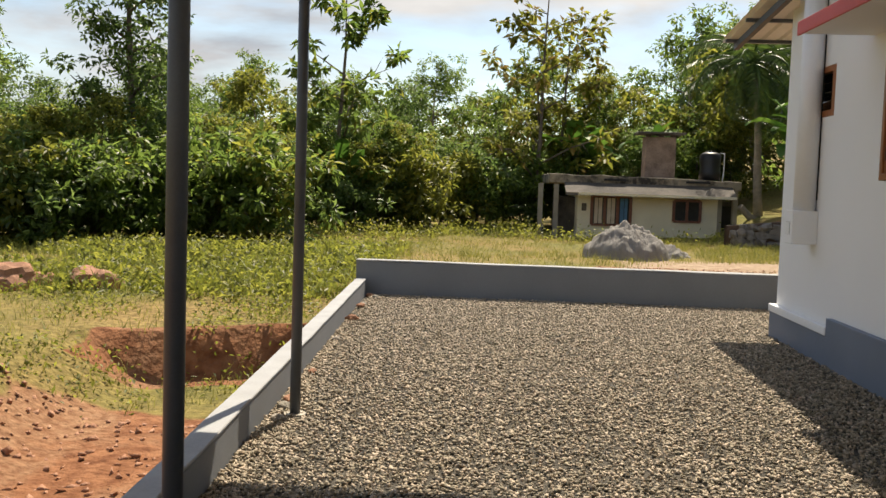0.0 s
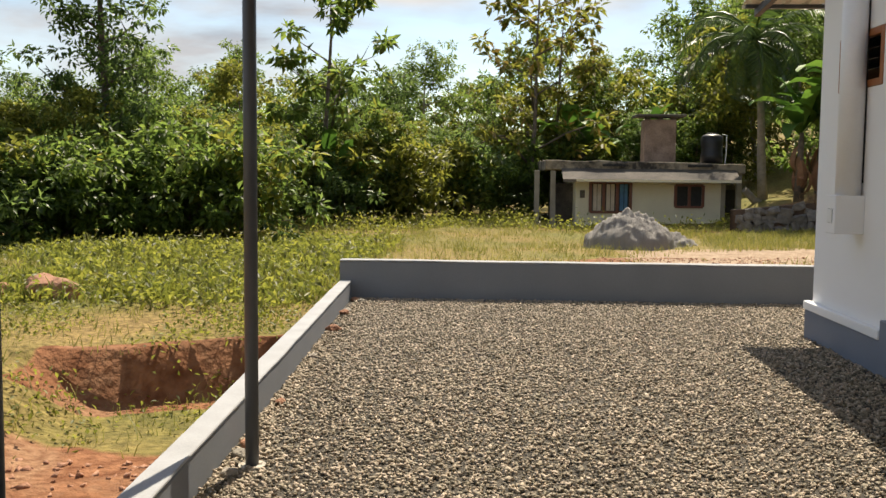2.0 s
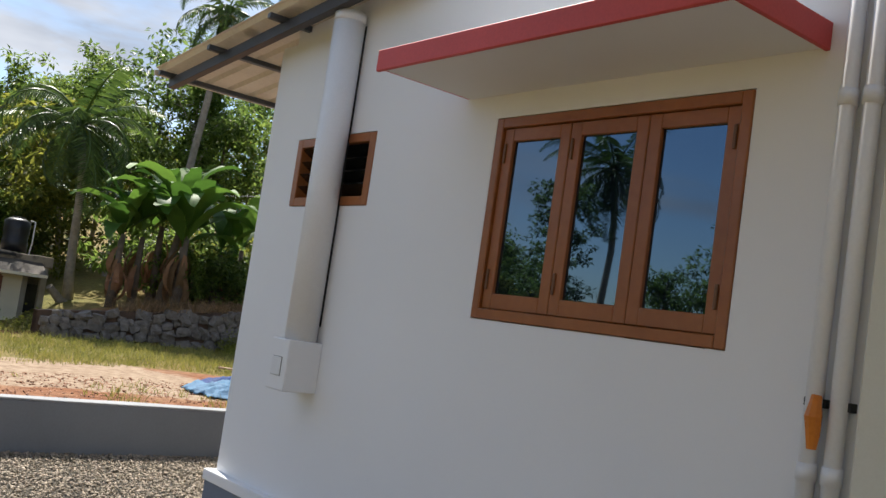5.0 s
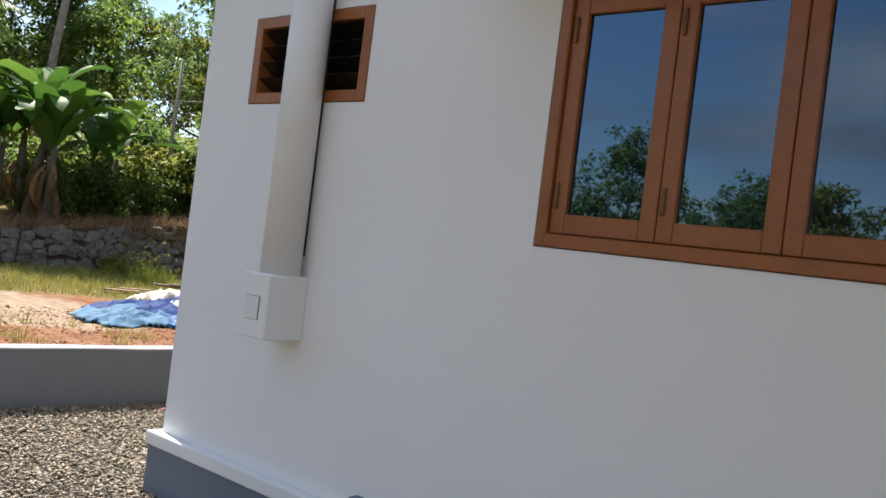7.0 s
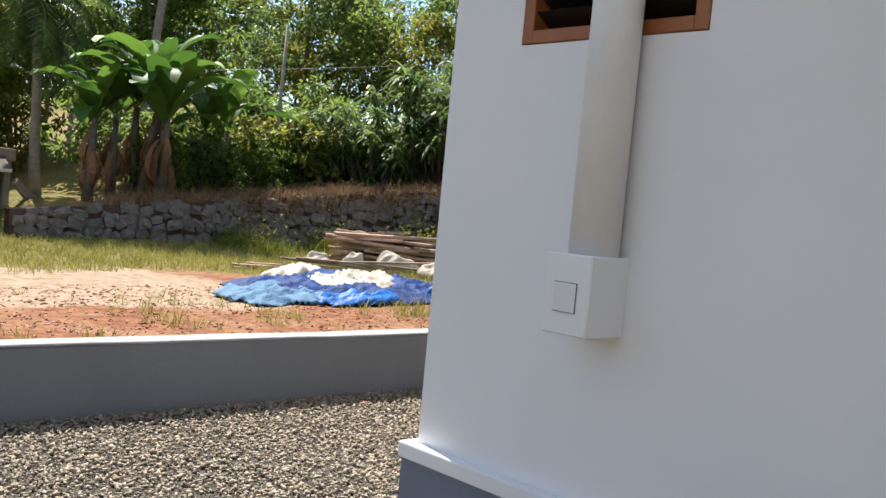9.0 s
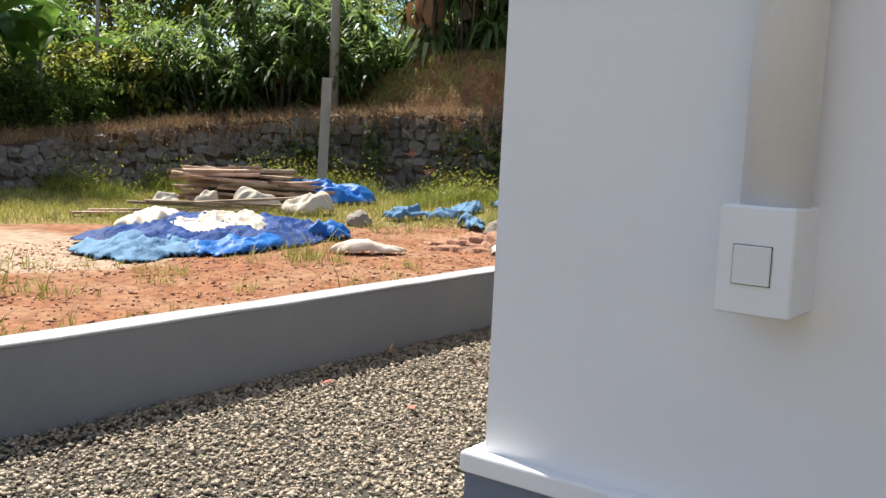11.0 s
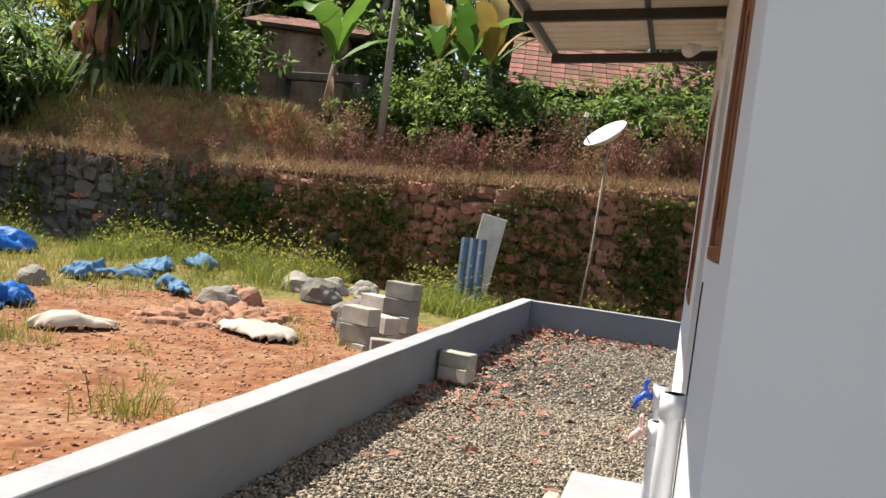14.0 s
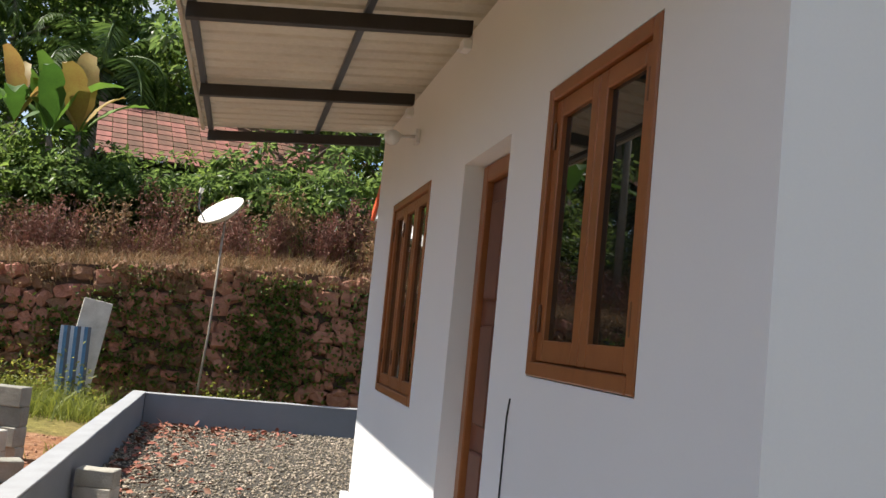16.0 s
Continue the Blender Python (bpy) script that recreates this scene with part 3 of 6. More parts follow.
part("tile_corner", block(-0.2, 0.1, 0.246, 0.34, 0.12, 0.165, 0.02), CERAMIC, st, "tan tile offcut")

# sunshade over the wide window
sh = thing("sunshade", (0, -3.195, 2.742), "white concrete window shade with a red painted edge", "window shade", kind="structure")
part("slab", block(-0.58, 0.0, -1.002, 1.002, 0.0, 0.085, 0.004), WHITE, sh)
part("edge_front", block(-0.604, -0.582, -1.026, 1.026, -0.012, 0.095, 0.004), RED, sh, "red painted edge")
part("edge_side", block(-0.582, 0.0, 1.004, 1.026, 0.004, 0.095, 0.004), RED, sh)
part("edge_side", block(-0.582, 0.0, -1.026, -1.004, -0.012, 0.095, 0.004), RED, sh)
sh2 = thing("sunshade", (HX, -1.0, 2.66), "concrete window shade with a bright orange edge", "window shade", kind="structure")
vs = [(0, -0.7, 0), (0, 0.95, 0), (0.55, 0.95, -0.02), (0.55, -0.7, -0.02), (0, -0.7, 0.34), (0, 0.95, 0.34), (0.55, 0.95, 0.05), (0.55, -0.7, 0.05)]
put("slab", vs, [(3, 2, 1, 0), (4, 5, 6, 7), (0, 1, 5, 4), (1, 2, 6, 5), (2, 3, 7, 6), (3, 0, 4, 7)], WHITE, sh2)
put("edge", [(x * 1.03 + 0.002, y + 0.004, z) for x, y, z in ((0, 0.951, 0.26), (0, 0.951, 0.35), (0.55, 0.951, 0.06), (0.55, 0.951, -0.02), (0, 0.975, 0.26), (0, 0.975, 0.35), (0.55, 0.975, 0.06), (0.55, 0.975, -0.02))], [(0, 3, 2, 1), (4, 5, 6, 7), (0, 1, 5, 4), (1, 2, 6, 5), (2, 3, 7, 6), (3, 0, 4, 7)], ORANGE_RED, sh2, "orange painted edge")

# drain casing and meter box on the west wall
dp = thing("drain_pipe", (-0.1, -1.012, 1.325), "thick white painted drain pipe fixed to the wall", "pipe")
v, f = tube([(0, 0, 0), (0, 0, 1.0), (0, 0, 2.06)], 0.098, 28)
put("pipe", v, f, PIPE, dp, "", True)
for z in (2.0,):
    v, f = tube([(0, 0, z), (0, 0, z + 0.05)], 0.101, 28)
    put("collar", v, f, PIPE, dp, "", True)
# thin dark strip drawn for the shadow where pipe meets wall
part("seam", block(0.088, 0.099, -0.05, -0.044, 0.1, 2.0, 0.001), DARK_FILL, dp, "dark strip for the shadow line at the wall")
mb = thing("junction_box", (0, -1.005, 1.018), "white plastered box with a square cover plate", "junction box")
part("body", block(-0.23, 0.0, -0.108, 0.105, 0.0, 0.308, 0.006), WHITE, mb)
part("cover_plate", block(-0.238, -0.231, -0.049, 0.057, 0.088, 0.198, 0.003), PIPE, mb, "thin square white cover plate")
part("plate_gap", block(-0.2325, -0.2305, -0.051, 0.059, 0.0865, 0.2, 0), DARK_FILL, mb, "dark line round the plate")
# two slim drain pipes in the corner by the cream projection
for yy, lab in ((-4.335, "slim white drain pipe in the wall corner"), (-4.425, "slim white drain pipe with joint collars")):
    sp = thing("drain_pipe", (-0.045, yy, 0.4), lab, "pipe", "drain pipes in the wall corner")
    v, f = tube([(0, 0, 0), (0, 0, 3.85)], 0.03, 16)
    put("pipe", v, f, PIPE, sp, "", True)
    for z in (0.8, 2.1):
        v, f = tube([(0, 0, z), (0, 0, z + 0.06)], 0.035, 16)
        put("collar", v, f, PIPE, sp, "", True)
    for z in (0.7, 1.05, 2.6):
        part("clip", block(0.0, 0.045, -0.04, 0.04, z, z + 0.03, 0.002), DARK_FILL, sp)
hk = thing("plastic_hook", (-0.085, -4.365, 1.40), "orange plastic wedge tied to the drain pipe", "hook")
v, f = tube([(0, 0, -0.09), (0, 0, -0.04), (-0.01, 0, 0.02), (-0.005, 0, 0.06), (0, 0, 0.09)], [0.017, 0.024, 0.03, 0.022, 0.018], 8)
put("wedge", v, f, ORANGE, hk)

# lean-to roof: sheet, steel rafters and purlins
def roof_z(y):
    return 3.325 - 0.098 * y


roof = thing("lean_to_roof", (0, 0, 0), "corrugated pale sheet roof on dark steel rafters", "roof", kind="structure")
rx = np.arange(-0.34, HX + 0.42, 0.0225)
prof = [0.03 if (i % 9) in (0, 1) else 0.0 for i in range(len(rx))]
rv, rf = [], []
for x, h in zip(rx, prof):
    for y in (-1.72, 1.52):
        rv.append((x, y, roof_z(y) + 0.075 + h))
for x, h in zip(rx, prof):
    for y in (-1.72, 1.52):
        rv.append((x, y, roof_z(y) + 0.0765 + h))
n2 = len(rx) * 2
for i in range(len(rx) - 1):
    rf.append((2 * i, 2 * i + 1, 2 * i + 3, 2 * i + 2))
    rf.append((n2 + 2 * i, n2 + 2 * i + 2, n2 + 2 * i + 3, n2 + 2 * i + 1))
put("roof_sheet", rv, rf, SHEETING, roof)


def sloped(x0, x1, y0, y1, h0, h1):
    bm = block(x0, x1, y0, y1, h0, h1, 0.003)
    for v in bm.verts:
        v.co.z += roof_z(v.co.y)
    return bm


for x in (-0.2, 1.39, 3.11, 4.83, 6.5):
    part("rafter", sloped(x - 0.03, x + 0.03, -1.7 if x < 0 else 0.0, 1.47, -0.045, 0.035), BEAM, roof)
    if 0 < x < HX:
        part("bracket", block(x - 0.05, x + 0.05, 0.0, 0.05, 3.195, 3.252, 0.004), PIPE, roof)
for y in (-1.3, -0.35, 0.56, 1.45):
    part("purlin", sloped(-0.33, HX + 0.4 if y > 0 else -0.002, y - 0.02, y + 0.02, 0.036, 0.074), STEEL, roof)
part("edge_strip", sloped(-0.345, HX + 0.42, 1.505, 1.53, 0.05, 0.09), SHEETING, roof)
# things lying on the roof
for x, y, s in ((-0.16, 0.12, 0.09), (-0.1, -0.42, 0.13)):
    bm = bmesh.new()
    bmesh.ops.create_icosphere(bm, subdivisions=3, radius=s)
    for v in bm.verts:
        v.co = Vector((v.co.x * 1.4, v.co.y, max(v.co.z, -0.08) * 0.7)) * (1 + 0.35 * noise.noise(v.co * 9))
    ob = tagged(part("plastic_sheet", bm, CYAN, smooth=True), "crumpled cyan plastic sheet on the roof", "plastic sheet")
    ob.location = (x, y, roof_z(y) + 0.15)
lamp = thing("wall_lamp", (4.45, 0.0, 2.98), "small white wall lamp on a bracket under the roof", "lamp")
part("base", block(-0.04, 0.04, 0.0, 0.03, -0.05, 0.05, 0.005), PIPE, lamp)
v, f = tube([(0, 0.03, 0), (-0.05, 0.12, -0.02), (-0.12, 0.16, -0.04)], 0.012, 8)
put("arm", v, f, PIPE, lamp, "", True)
v, f = tube([(-0.1, 0.15, -0.03), (-0.2, 0.2, -0.06), (-0.26, 0.22, -0.08)], [0.02, 0.045, 0.05], 12)
put("shade", v, f, PIPE, lamp, "", True)

# pipes and taps by the door
for x, y, h, r, lab in ((1.72, 0.056, 1.0, 0.045, "white standpipe with a capped top beside the door"), (2.03, 0.105, 0.98, 0.03, "slim white water pipe with a blue tap"), (1.9, 0.105, 0.84, 0.03, "slim white water pipe with a pale pink tap")):
    wp = thing("water_pipe", (x, y, 0), lab, "pipe", "water pipes by the door")
    v, f = tube([(0, 0, 0), (0, 0, h - 0.12), (0, 0, h)], r, 16)
    put("pipe", v, f, PIPE, wp, "", True)
    v, f = tube([(0, 0, h - 0.1), (0, 0, h)], r + 0.008, 16)
    put("collar", v, f, PIPE, wp, "", True)
    if r < 0.04:
        m = BLUE if h > 0.9 else PINK
        v, f = tube([(0, 0.025, h - 0.06), (0, 0.07, h - 0.05), (0, 0.10, h - 0.08), (0, 0.11, h - 0.12)], [0.014, 0.018, 0.015, 0.012], 10)
        tp = put("tap", v, f, m, wp, "plastic tap", True)
        v, f = tube([(0, 0.07, h - 0.04), (0, 0.07, h + 0.005)], 0.009, 8)
        put("stem", v, f, m, tp)
        put("lever", *tube([(-0.03, 0.07, h + 0.008), (0.03, 0.07, h + 0.012)], 0.009, 8), m, tp)
tagged(put("wall_cable", *tube([(1.765, 0.003, 1.47), (1.785, 0.004, 1.40), (1.80, 0.003, 0.9), (1.81, 0.003, 0.35)], 0.0035, 6), DARK_FILL), "dark cable in a chase down the white wall", "cable")

# steel posts of the car shelter and its roof
POSTS = ((-4.145, -4.19), (-3.94, -7.05), (-3.74, -9.9), (-3.55, -12.7))
for x, y in POSTS:
    po = thing("shelter_post", (x, y, 0), "dark grey painted round steel post", "post", "posts of the car shelter")
    v, f = tube([(0, 0, -0.1), (0, 0, 1.7), (0, 0, 3.3)], 0.0335, 24)
    put("post", v, f, STEEL, po, "", True)
    v, f = tube([(0, 0, -0.02), (0, 0, 0.008)], 0.07, 16)
    put("foot", v, f, CONCRETE, po)
sr = thing("shelter_roof", (0, 0, 3.3), "sheet roof of the car shelter on steel beams", "roof", kind="structure")
part("sheet", block(-4.6, -0.9, -13.0, -3.34, 0.1, 0.112), SHEETING, sr)
for x, y in POSTS:
    part("beam", block(-4.55, -0.95, y - 0.03, y + 0.03, 0.0, 0.1), BEAM, sr)

# ---- plants ----
RNG = np.random.default_rng(7)


def leaves(centres, ways, length, width, droop=0.25, rng=RNG):
    """Folded four-point leaves as verts and triangles; centres and ways are arrays."""
    n = len(centres)
    ways = ways / np.maximum(np.linalg.norm(ways, axis=1), 1e-6)[:, None]
    side = np.cross(ways, rng.normal(size=(n, 3)) * 0.45 + np.array([0, 0, 1.0]))
    side /= np.maximum(np.linalg.norm(side, axis=1), 1e-6)[:, None]
    up = np.cross(side, ways)
    L = (length * rng.uniform(0.65, 1.3, n))[:, None]
    Wd = (width * rng.uniform(0.7, 1.25, n))[:, None]
    a = centres
    b = centres + ways * L * 0.45 + side * Wd * 0.5 + up * Wd * 0.12
    c = centres + ways * L - up * L * droop
    d = centres + ways * L * 0.45 - side * Wd * 0.5 + up * Wd * 0.12
    v = np.stack([a, b, c, d], 1).reshape(-1, 3)
    i = np.arange(n)[:, None] * 4
    f = np.concatenate([i + np.array([[0, 1, 2]]), i + np.array([[0, 2, 3]])], 0)
    return v, f


def fast_mesh(name, v, f, mat):
    """A triangle mesh from arrays."""
    me = bpy.data.meshes.new(name)
    me.vertices.add(len(v))
    me.vertices.foreach_set("co", np.asarray(v, dtype=np.float32).ravel())
    me.loops.add(len(f) * 3)
    me.loops.foreach_set("vertex_index", np.asarray(f, dtype=np.int32).ravel())
    me.polygons.add(len(f))
    me.polygons.foreach_set("loop_start", np.arange(len(f), dtype=np.int32) * 3)
    me.update(calc_edges=True)
    me.materials.append(mat)
    return me


def limbs(height, spread, n, r0, rng, lean=0.15, start=0.35):
    """A tapered trunk with n limbs; returns the mesh pieces and the limbs' tips."""
    top = Vector((rng.normal() * lean * height * 0.3, rng.normal() * lean * height * 0.3, height * 0.92))
    trunk = [Vector((0, 0, -0.3)), Vector((0, 0, 0.1)), top * 0.35 + Vector((rng.normal() * 0.1, rng.normal() * 0.1, 0)), top * 0.7, top]
    pieces = [tube(trunk, [r0 * 1.25, r0, r0 * 0.75, r0 * 0.45, r0 * 0.12], 8)]
    tips = [top]
    for i in range(n):
        k = start + (0.97 - start) * (i + rng.uniform(0, 0.8)) / n
        base = top * k
        ang = i * 2.4 + rng.uniform(-0.5, 0.5)
        reach = spread * (1.15 - 0.6 * k) * rng.uniform(0.7, 1.15)
        mid = base + Vector((math.cos(ang) * reach * 0.5, math.sin(ang) * reach * 0.5, reach * rng.uniform(0.15, 0.4)))
        end = base + Vector((math.cos(ang) * reach, math.sin(ang) * reach, reach * rng.uniform(0.3, 0.8)))
        rr = r0 * (0.55 - 0.35 * k)
        pieces.append(tube([base, mid, end], [rr, rr * 0.65, rr * 0.2], 5))
        tips += [mid, end]
        for q in range(2):
            tw = mid.lerp(end, rng.uniform(0.2, 0.9)) + Vector(rng.normal(size=3) * reach * 0.22)
            pieces.append(tube([mid.lerp(end, 0.3), tw], [rr * 0.4, rr * 0.12], 4))
            tips.append(tw)
    return merge(pieces), tips


def tree(name, seed, height, spread, n_limbs, n_leaf, size, mat, bark, label, clump=0.5, start=0.35, r0=None, category="tree", aspect=0.5, extra=None):
    rng = np.random.default_rng(seed)
    t = thing(name, (0, 0, -500), label, category)
    (v, f), tips = limbs(height, spread, n_limbs, r0 or height * 0.014, rng, start=start)
    put("trunk", v, f, bark, t, "", True)
    tips = np.array([tuple(p) for p in tips])
    n_cl = max(len(tips), n_leaf // 26)
    cen = tips[np.r_[np.arange(len(tips)), rng.integers(0, len(tips), n_cl - len(tips))]]
    cen = cen + np.clip(rng.normal(size=cen.shape), -1.5, 1.5) * clump * np.array([0.85, 0.85, 0.65])
    pick = rng.integers(0, len(cen), n_leaf)
    off = rng.normal(size=(n_leaf, 3))
    off *= (rng.uniform(0.1, 1, n_leaf) ** 0.5 * (0.10 + 0.30 * clump) / np.maximum(np.linalg.norm(off, axis=1), 0.01))[:, None] * np.array([1, 1, 0.7])
    ways = off * 2.2 + rng.normal(size=(n_leaf, 3)) * clump * 0.3 + np.array([0, 0, -0.15 * clump])
    v, f = leaves(cen[pick] + off, ways, size, size * aspect, 0.25, rng)
    k = len(f) if extra is None else int(n_leaf * 0.82)
    ob = new("crown", fast_mesh("crown", v, f if extra is None else f[np.r_[0:k, n_leaf:n_leaf + k]], mat))
    ob.parent = t
    if extra is not None:
        o2 = new("yellow_foliage", fast_mesh("yellow_foliage", v, f[np.r_[k:n_leaf, n_leaf + k:2 * n_leaf]], extra))
        o2.parent = t
    return t


def place(proto, x, y, scale=1.0, turn=None, z=None, stretch=1.0):
    if -1.2 < x < 7.5 and 17 < y < 26.8:          # kept clear for the old house
        return None
    h = ground_height(x, y) if z is None else z
    return copy_thing(proto, pose(x, y, h - 0.05, 0, 0, RNG.uniform(0, 360) if turn is None else turn) @ Matrix.Diagonal((scale, scale, scale * stretch, 1)))


BROAD = [
    tree("broadleaf_tree", 11, 6.0, 2.0, 9, 4600, 0.20, LEAF, BARK, "leafy green broadleaf tree at the edge of the wood", 0.55, 0.2),
    tree("broadleaf_tree", 12, 6.5, 2.3, 10, 4600, 0.19, LEAF_DARK, BARK, "dense dark green broadleaf tree in the wood", 0.6, 0.2),
    tree("broadleaf_tree", 13, 5.6, 2.0, 9, 4200, 0.22, LEAF_YELLOW, BARK, "yellow-green broadleaf tree at the edge of the wood", 0.55, 0.15),
    tree("broadleaf_tree", 14, 7.5, 1.9, 11, 4600, 0.17, LEAF, PALEBARK, "tall light green tree with a loose crown", 0.5, 0.4),
]
TEAK = [
    tree("teak_tree", 21, 10.0, 2.6, 12, 1500, 0.36, LEAF, BARK, "tall sparse tree with large drooping leaves", 0.42, 0.2, 0.11, "tree", 0.5, LEAF_YELLOW),
    tree("teak_tree", 22, 10.5, 2.6, 12, 1150, 0.34, LEAF_YELLOW, BARK, "tall thin tree with sparse yellowing leaves", 0.38, 0.18, 0.10, "tree", 0.5, LEAF_GOLD),
]
NARROW = tree("narrow_tree", 31, 9.5, 1.5, 16, 8000, 0.17, LEAF_DARK, BARK, "tall narrow dark green tree with a dense crown", 0.42, 0.14, 0.13)
BUSH = [
    tree("bush", 41, 1.7, 1.1, 9, 1500, 0.17, LEAF, BARK, "rounded green bush at the edge of the grass", 0.36, 0.1, 0.03, "bush"),
    tree("bush", 42, 1.9, 1.2, 9, 1500, 0.18, LEAF_DARK, BARK, "dark green bush under the trees", 0.38, 0.1, 0.03, "bush"),
    tree("bush", 43, 1.6, 1.1, 8, 1400, 0.20, LEAF_YELLOW, BARK, "bright yellow-green bush in the sun", 0.36, 0.1, 0.03, "bush"),
]


def brush(seed, mat, label):
    rng = np.random.default_rng(seed)
    t = thing("dry_shrub", (0, 0, -500), label, "shrub")
    pieces, tips = [], []
    for i in range(46):
        a, r = rng.uniform(0, 6.28), rng.uniform(0, 0.45)
        p = Vector((math.cos(a) * r, math.sin(a) * r, -0.05))
        q = p + Vector((rng.normal() * 0.22, rng.normal() * 0.22, rng.uniform(0.7, 1.35)))
        pieces.append(tube([p, p.lerp(q, 0.5) + Vector(rng.normal(size=3) * 0.04), q], [0.009, 0.006, 0.003], 3, False))
        tips += [p.lerp(q, k) for k in (0.45, 0.6, 0.75, 0.9, 1.0)]
    v, f = merge(pieces)
    put("brushwood", v, f, RUSSET, t)
    tips = np.array([tuple(p) for p in tips])
    pk = tips[rng.integers(0, len(tips), 900)] + rng.normal(size=(900, 3)) * 0.05
    v, f = leaves(pk, rng.normal(size=(900, 3)) + np.array([0, 0, 0.9]), 0.09, 0.035, 0.2, rng)
    o = new("dry_foliage", fast_mesh("dry_foliage", v, f, mat))
    o.parent = t
    return t


BRUSH = [brush(51, RUSSET, "reddish dry shrub on the terrace"), brush(52, STRAW, "straw-coloured dry shrub on the terrace")]


def strap_leaf(p, way, length, width, rng, droop):
    """A long drooping blade of four segments."""
    way = Vector(way).normalized()
    side = way.cross(Vector((0, 0, 1)))
    side = (side if side.length > 0.05 else Vector((1, 0, 0))).normalized()
    pts, q, d = [], Vector(p), way.copy()
    for k in range(5):
        w = width * (0.5, 1.0, 0.95, 0.6, 0.04)[k]
        pts += [q - side * w / 2, q + side * w / 2]
        q = q + d * length / 4
        d = (d + Vector((0, 0, -droop))).normalized()
    return pts, [(2 * k, 2 * k + 1, 2 * k + 3, 2 * k + 2) for k in range(4)]


def strap_shrub(seed, n, height, spread, length, width, mat, label, trunk=True, droop=0.55):
    rng = np.random.default_rng(seed)
    t = thing("strap_leaf_shrub", (0, 0, -500), label, "shrub")
    stems, blades = [], []
    for i in range(n):
        a, r = rng.uniform(0, 6.28), spread * math.sqrt(rng.uniform(0, 1))
        h = height * rng.uniform(0.1, 1.0) * (1.05 - 0.35 * r / spread)
        foot = Vector((math.cos(a) * r * 0.45, math.sin(a) * r * 0.45, -0.1))
        head = Vector((math.cos(a) * r, math.sin(a) * r, h))
        stems.append(tube([foot, foot.lerp(head, 0.6) + Vector((0, 0, 0.1)), head], [0.03, 0.025, 0.02], 4))
        for k in range(26):
            ang = k * 2.4 + rng.uniform(-0.3, 0.3)
            el = rng.uniform(-0.15, 1.1)
            blades.append(strap_leaf(head + Vector((0, 0, rng.uniform(-0.25, 0.05))), (math.cos(ang) * math.cos(el), math.sin(ang) * math.cos(el), math.sin(el)), length * rng.uniform(0.7, 1.2), width, rng, droop))
    put("stem", *merge(stems), BARK, t, "", True)
    put("foliage", *merge(blades), mat, t)
    return t


STRAP = [strap_shrub(61, 46, 3.2, 1.5, 0.75, 0.075, LEAF_DARK, "tall dark shrub with long drooping strap leaves"), strap_shrub(62, 42, 2.6, 1.4, 0.7, 0.08, LEAF_DARK, "dark glossy shrub with arching strap leaves")]


def frond(length, n, seed, mat_droop=0.42, leaflet=0.55):
    """A palm frond along +x that bends down, with leaflets on both sides."""
    rng = np.random.default_rng(seed)
    rib, q, el = [], Vector((0, 0, 0)), 0.75
    for k in range(10):
        rib.append(q.copy())
        q = q + Vector((math.cos(el), 0, math.sin(el))) * length / 9
        el -= mat_droop * (0.35 + 0.09 * k)
    pieces = [tube(rib, [0.035 * (1 - k / 10) + 0.006 for k in range(10)], 4)]
    vs, fs = [], []
    for i in range(n):
        k = 0.14 + 0.86 * i / n
        j = min(8, int(k * 9))
        base = rib[j].lerp(rib[j + 1], k * 9 - j)
        fwd = (rib[j + 1] - rib[j]).normalized()
        ln = leaflet * math.sin(math.pi * (0.18 + 0.8 * k)) ** 0.7 * rng.uniform(0.8, 1.1)
        for sgn in (-1, 1):
            w = (fwd * 0.55 + Vector((0, sgn * 1.0, -0.35 + rng.normal() * 0.12))).normalized()
            o = len(vs)
            tip = base + w * ln + Vector((0, 0, -0.22 * ln))
            mid = base + w * ln * 0.5
            vs += [base, mid + fwd * 0.022, tip, mid - fwd * 0.022]
            fs += [(o, o + 1, o + 2), (o, o + 2, o + 3)]
    pieces.append((vs, fs))
    return merge(pieces)


FRONDS = [fast_mesh("frond", *(lambda vf: (np.array([tuple(p) for p in vf[0]]), np.array([t for q in vf[1] for t in ([q] if len(q) == 3 else [(q[0], q[a], q[a + 1]) for a in range(1, len(q) - 1)])])))(frond(3.0, 42, s, dr)), LEAF_PALM) for s, dr in ((71, 0.36), (72, 0.5), (73, 0.26))]


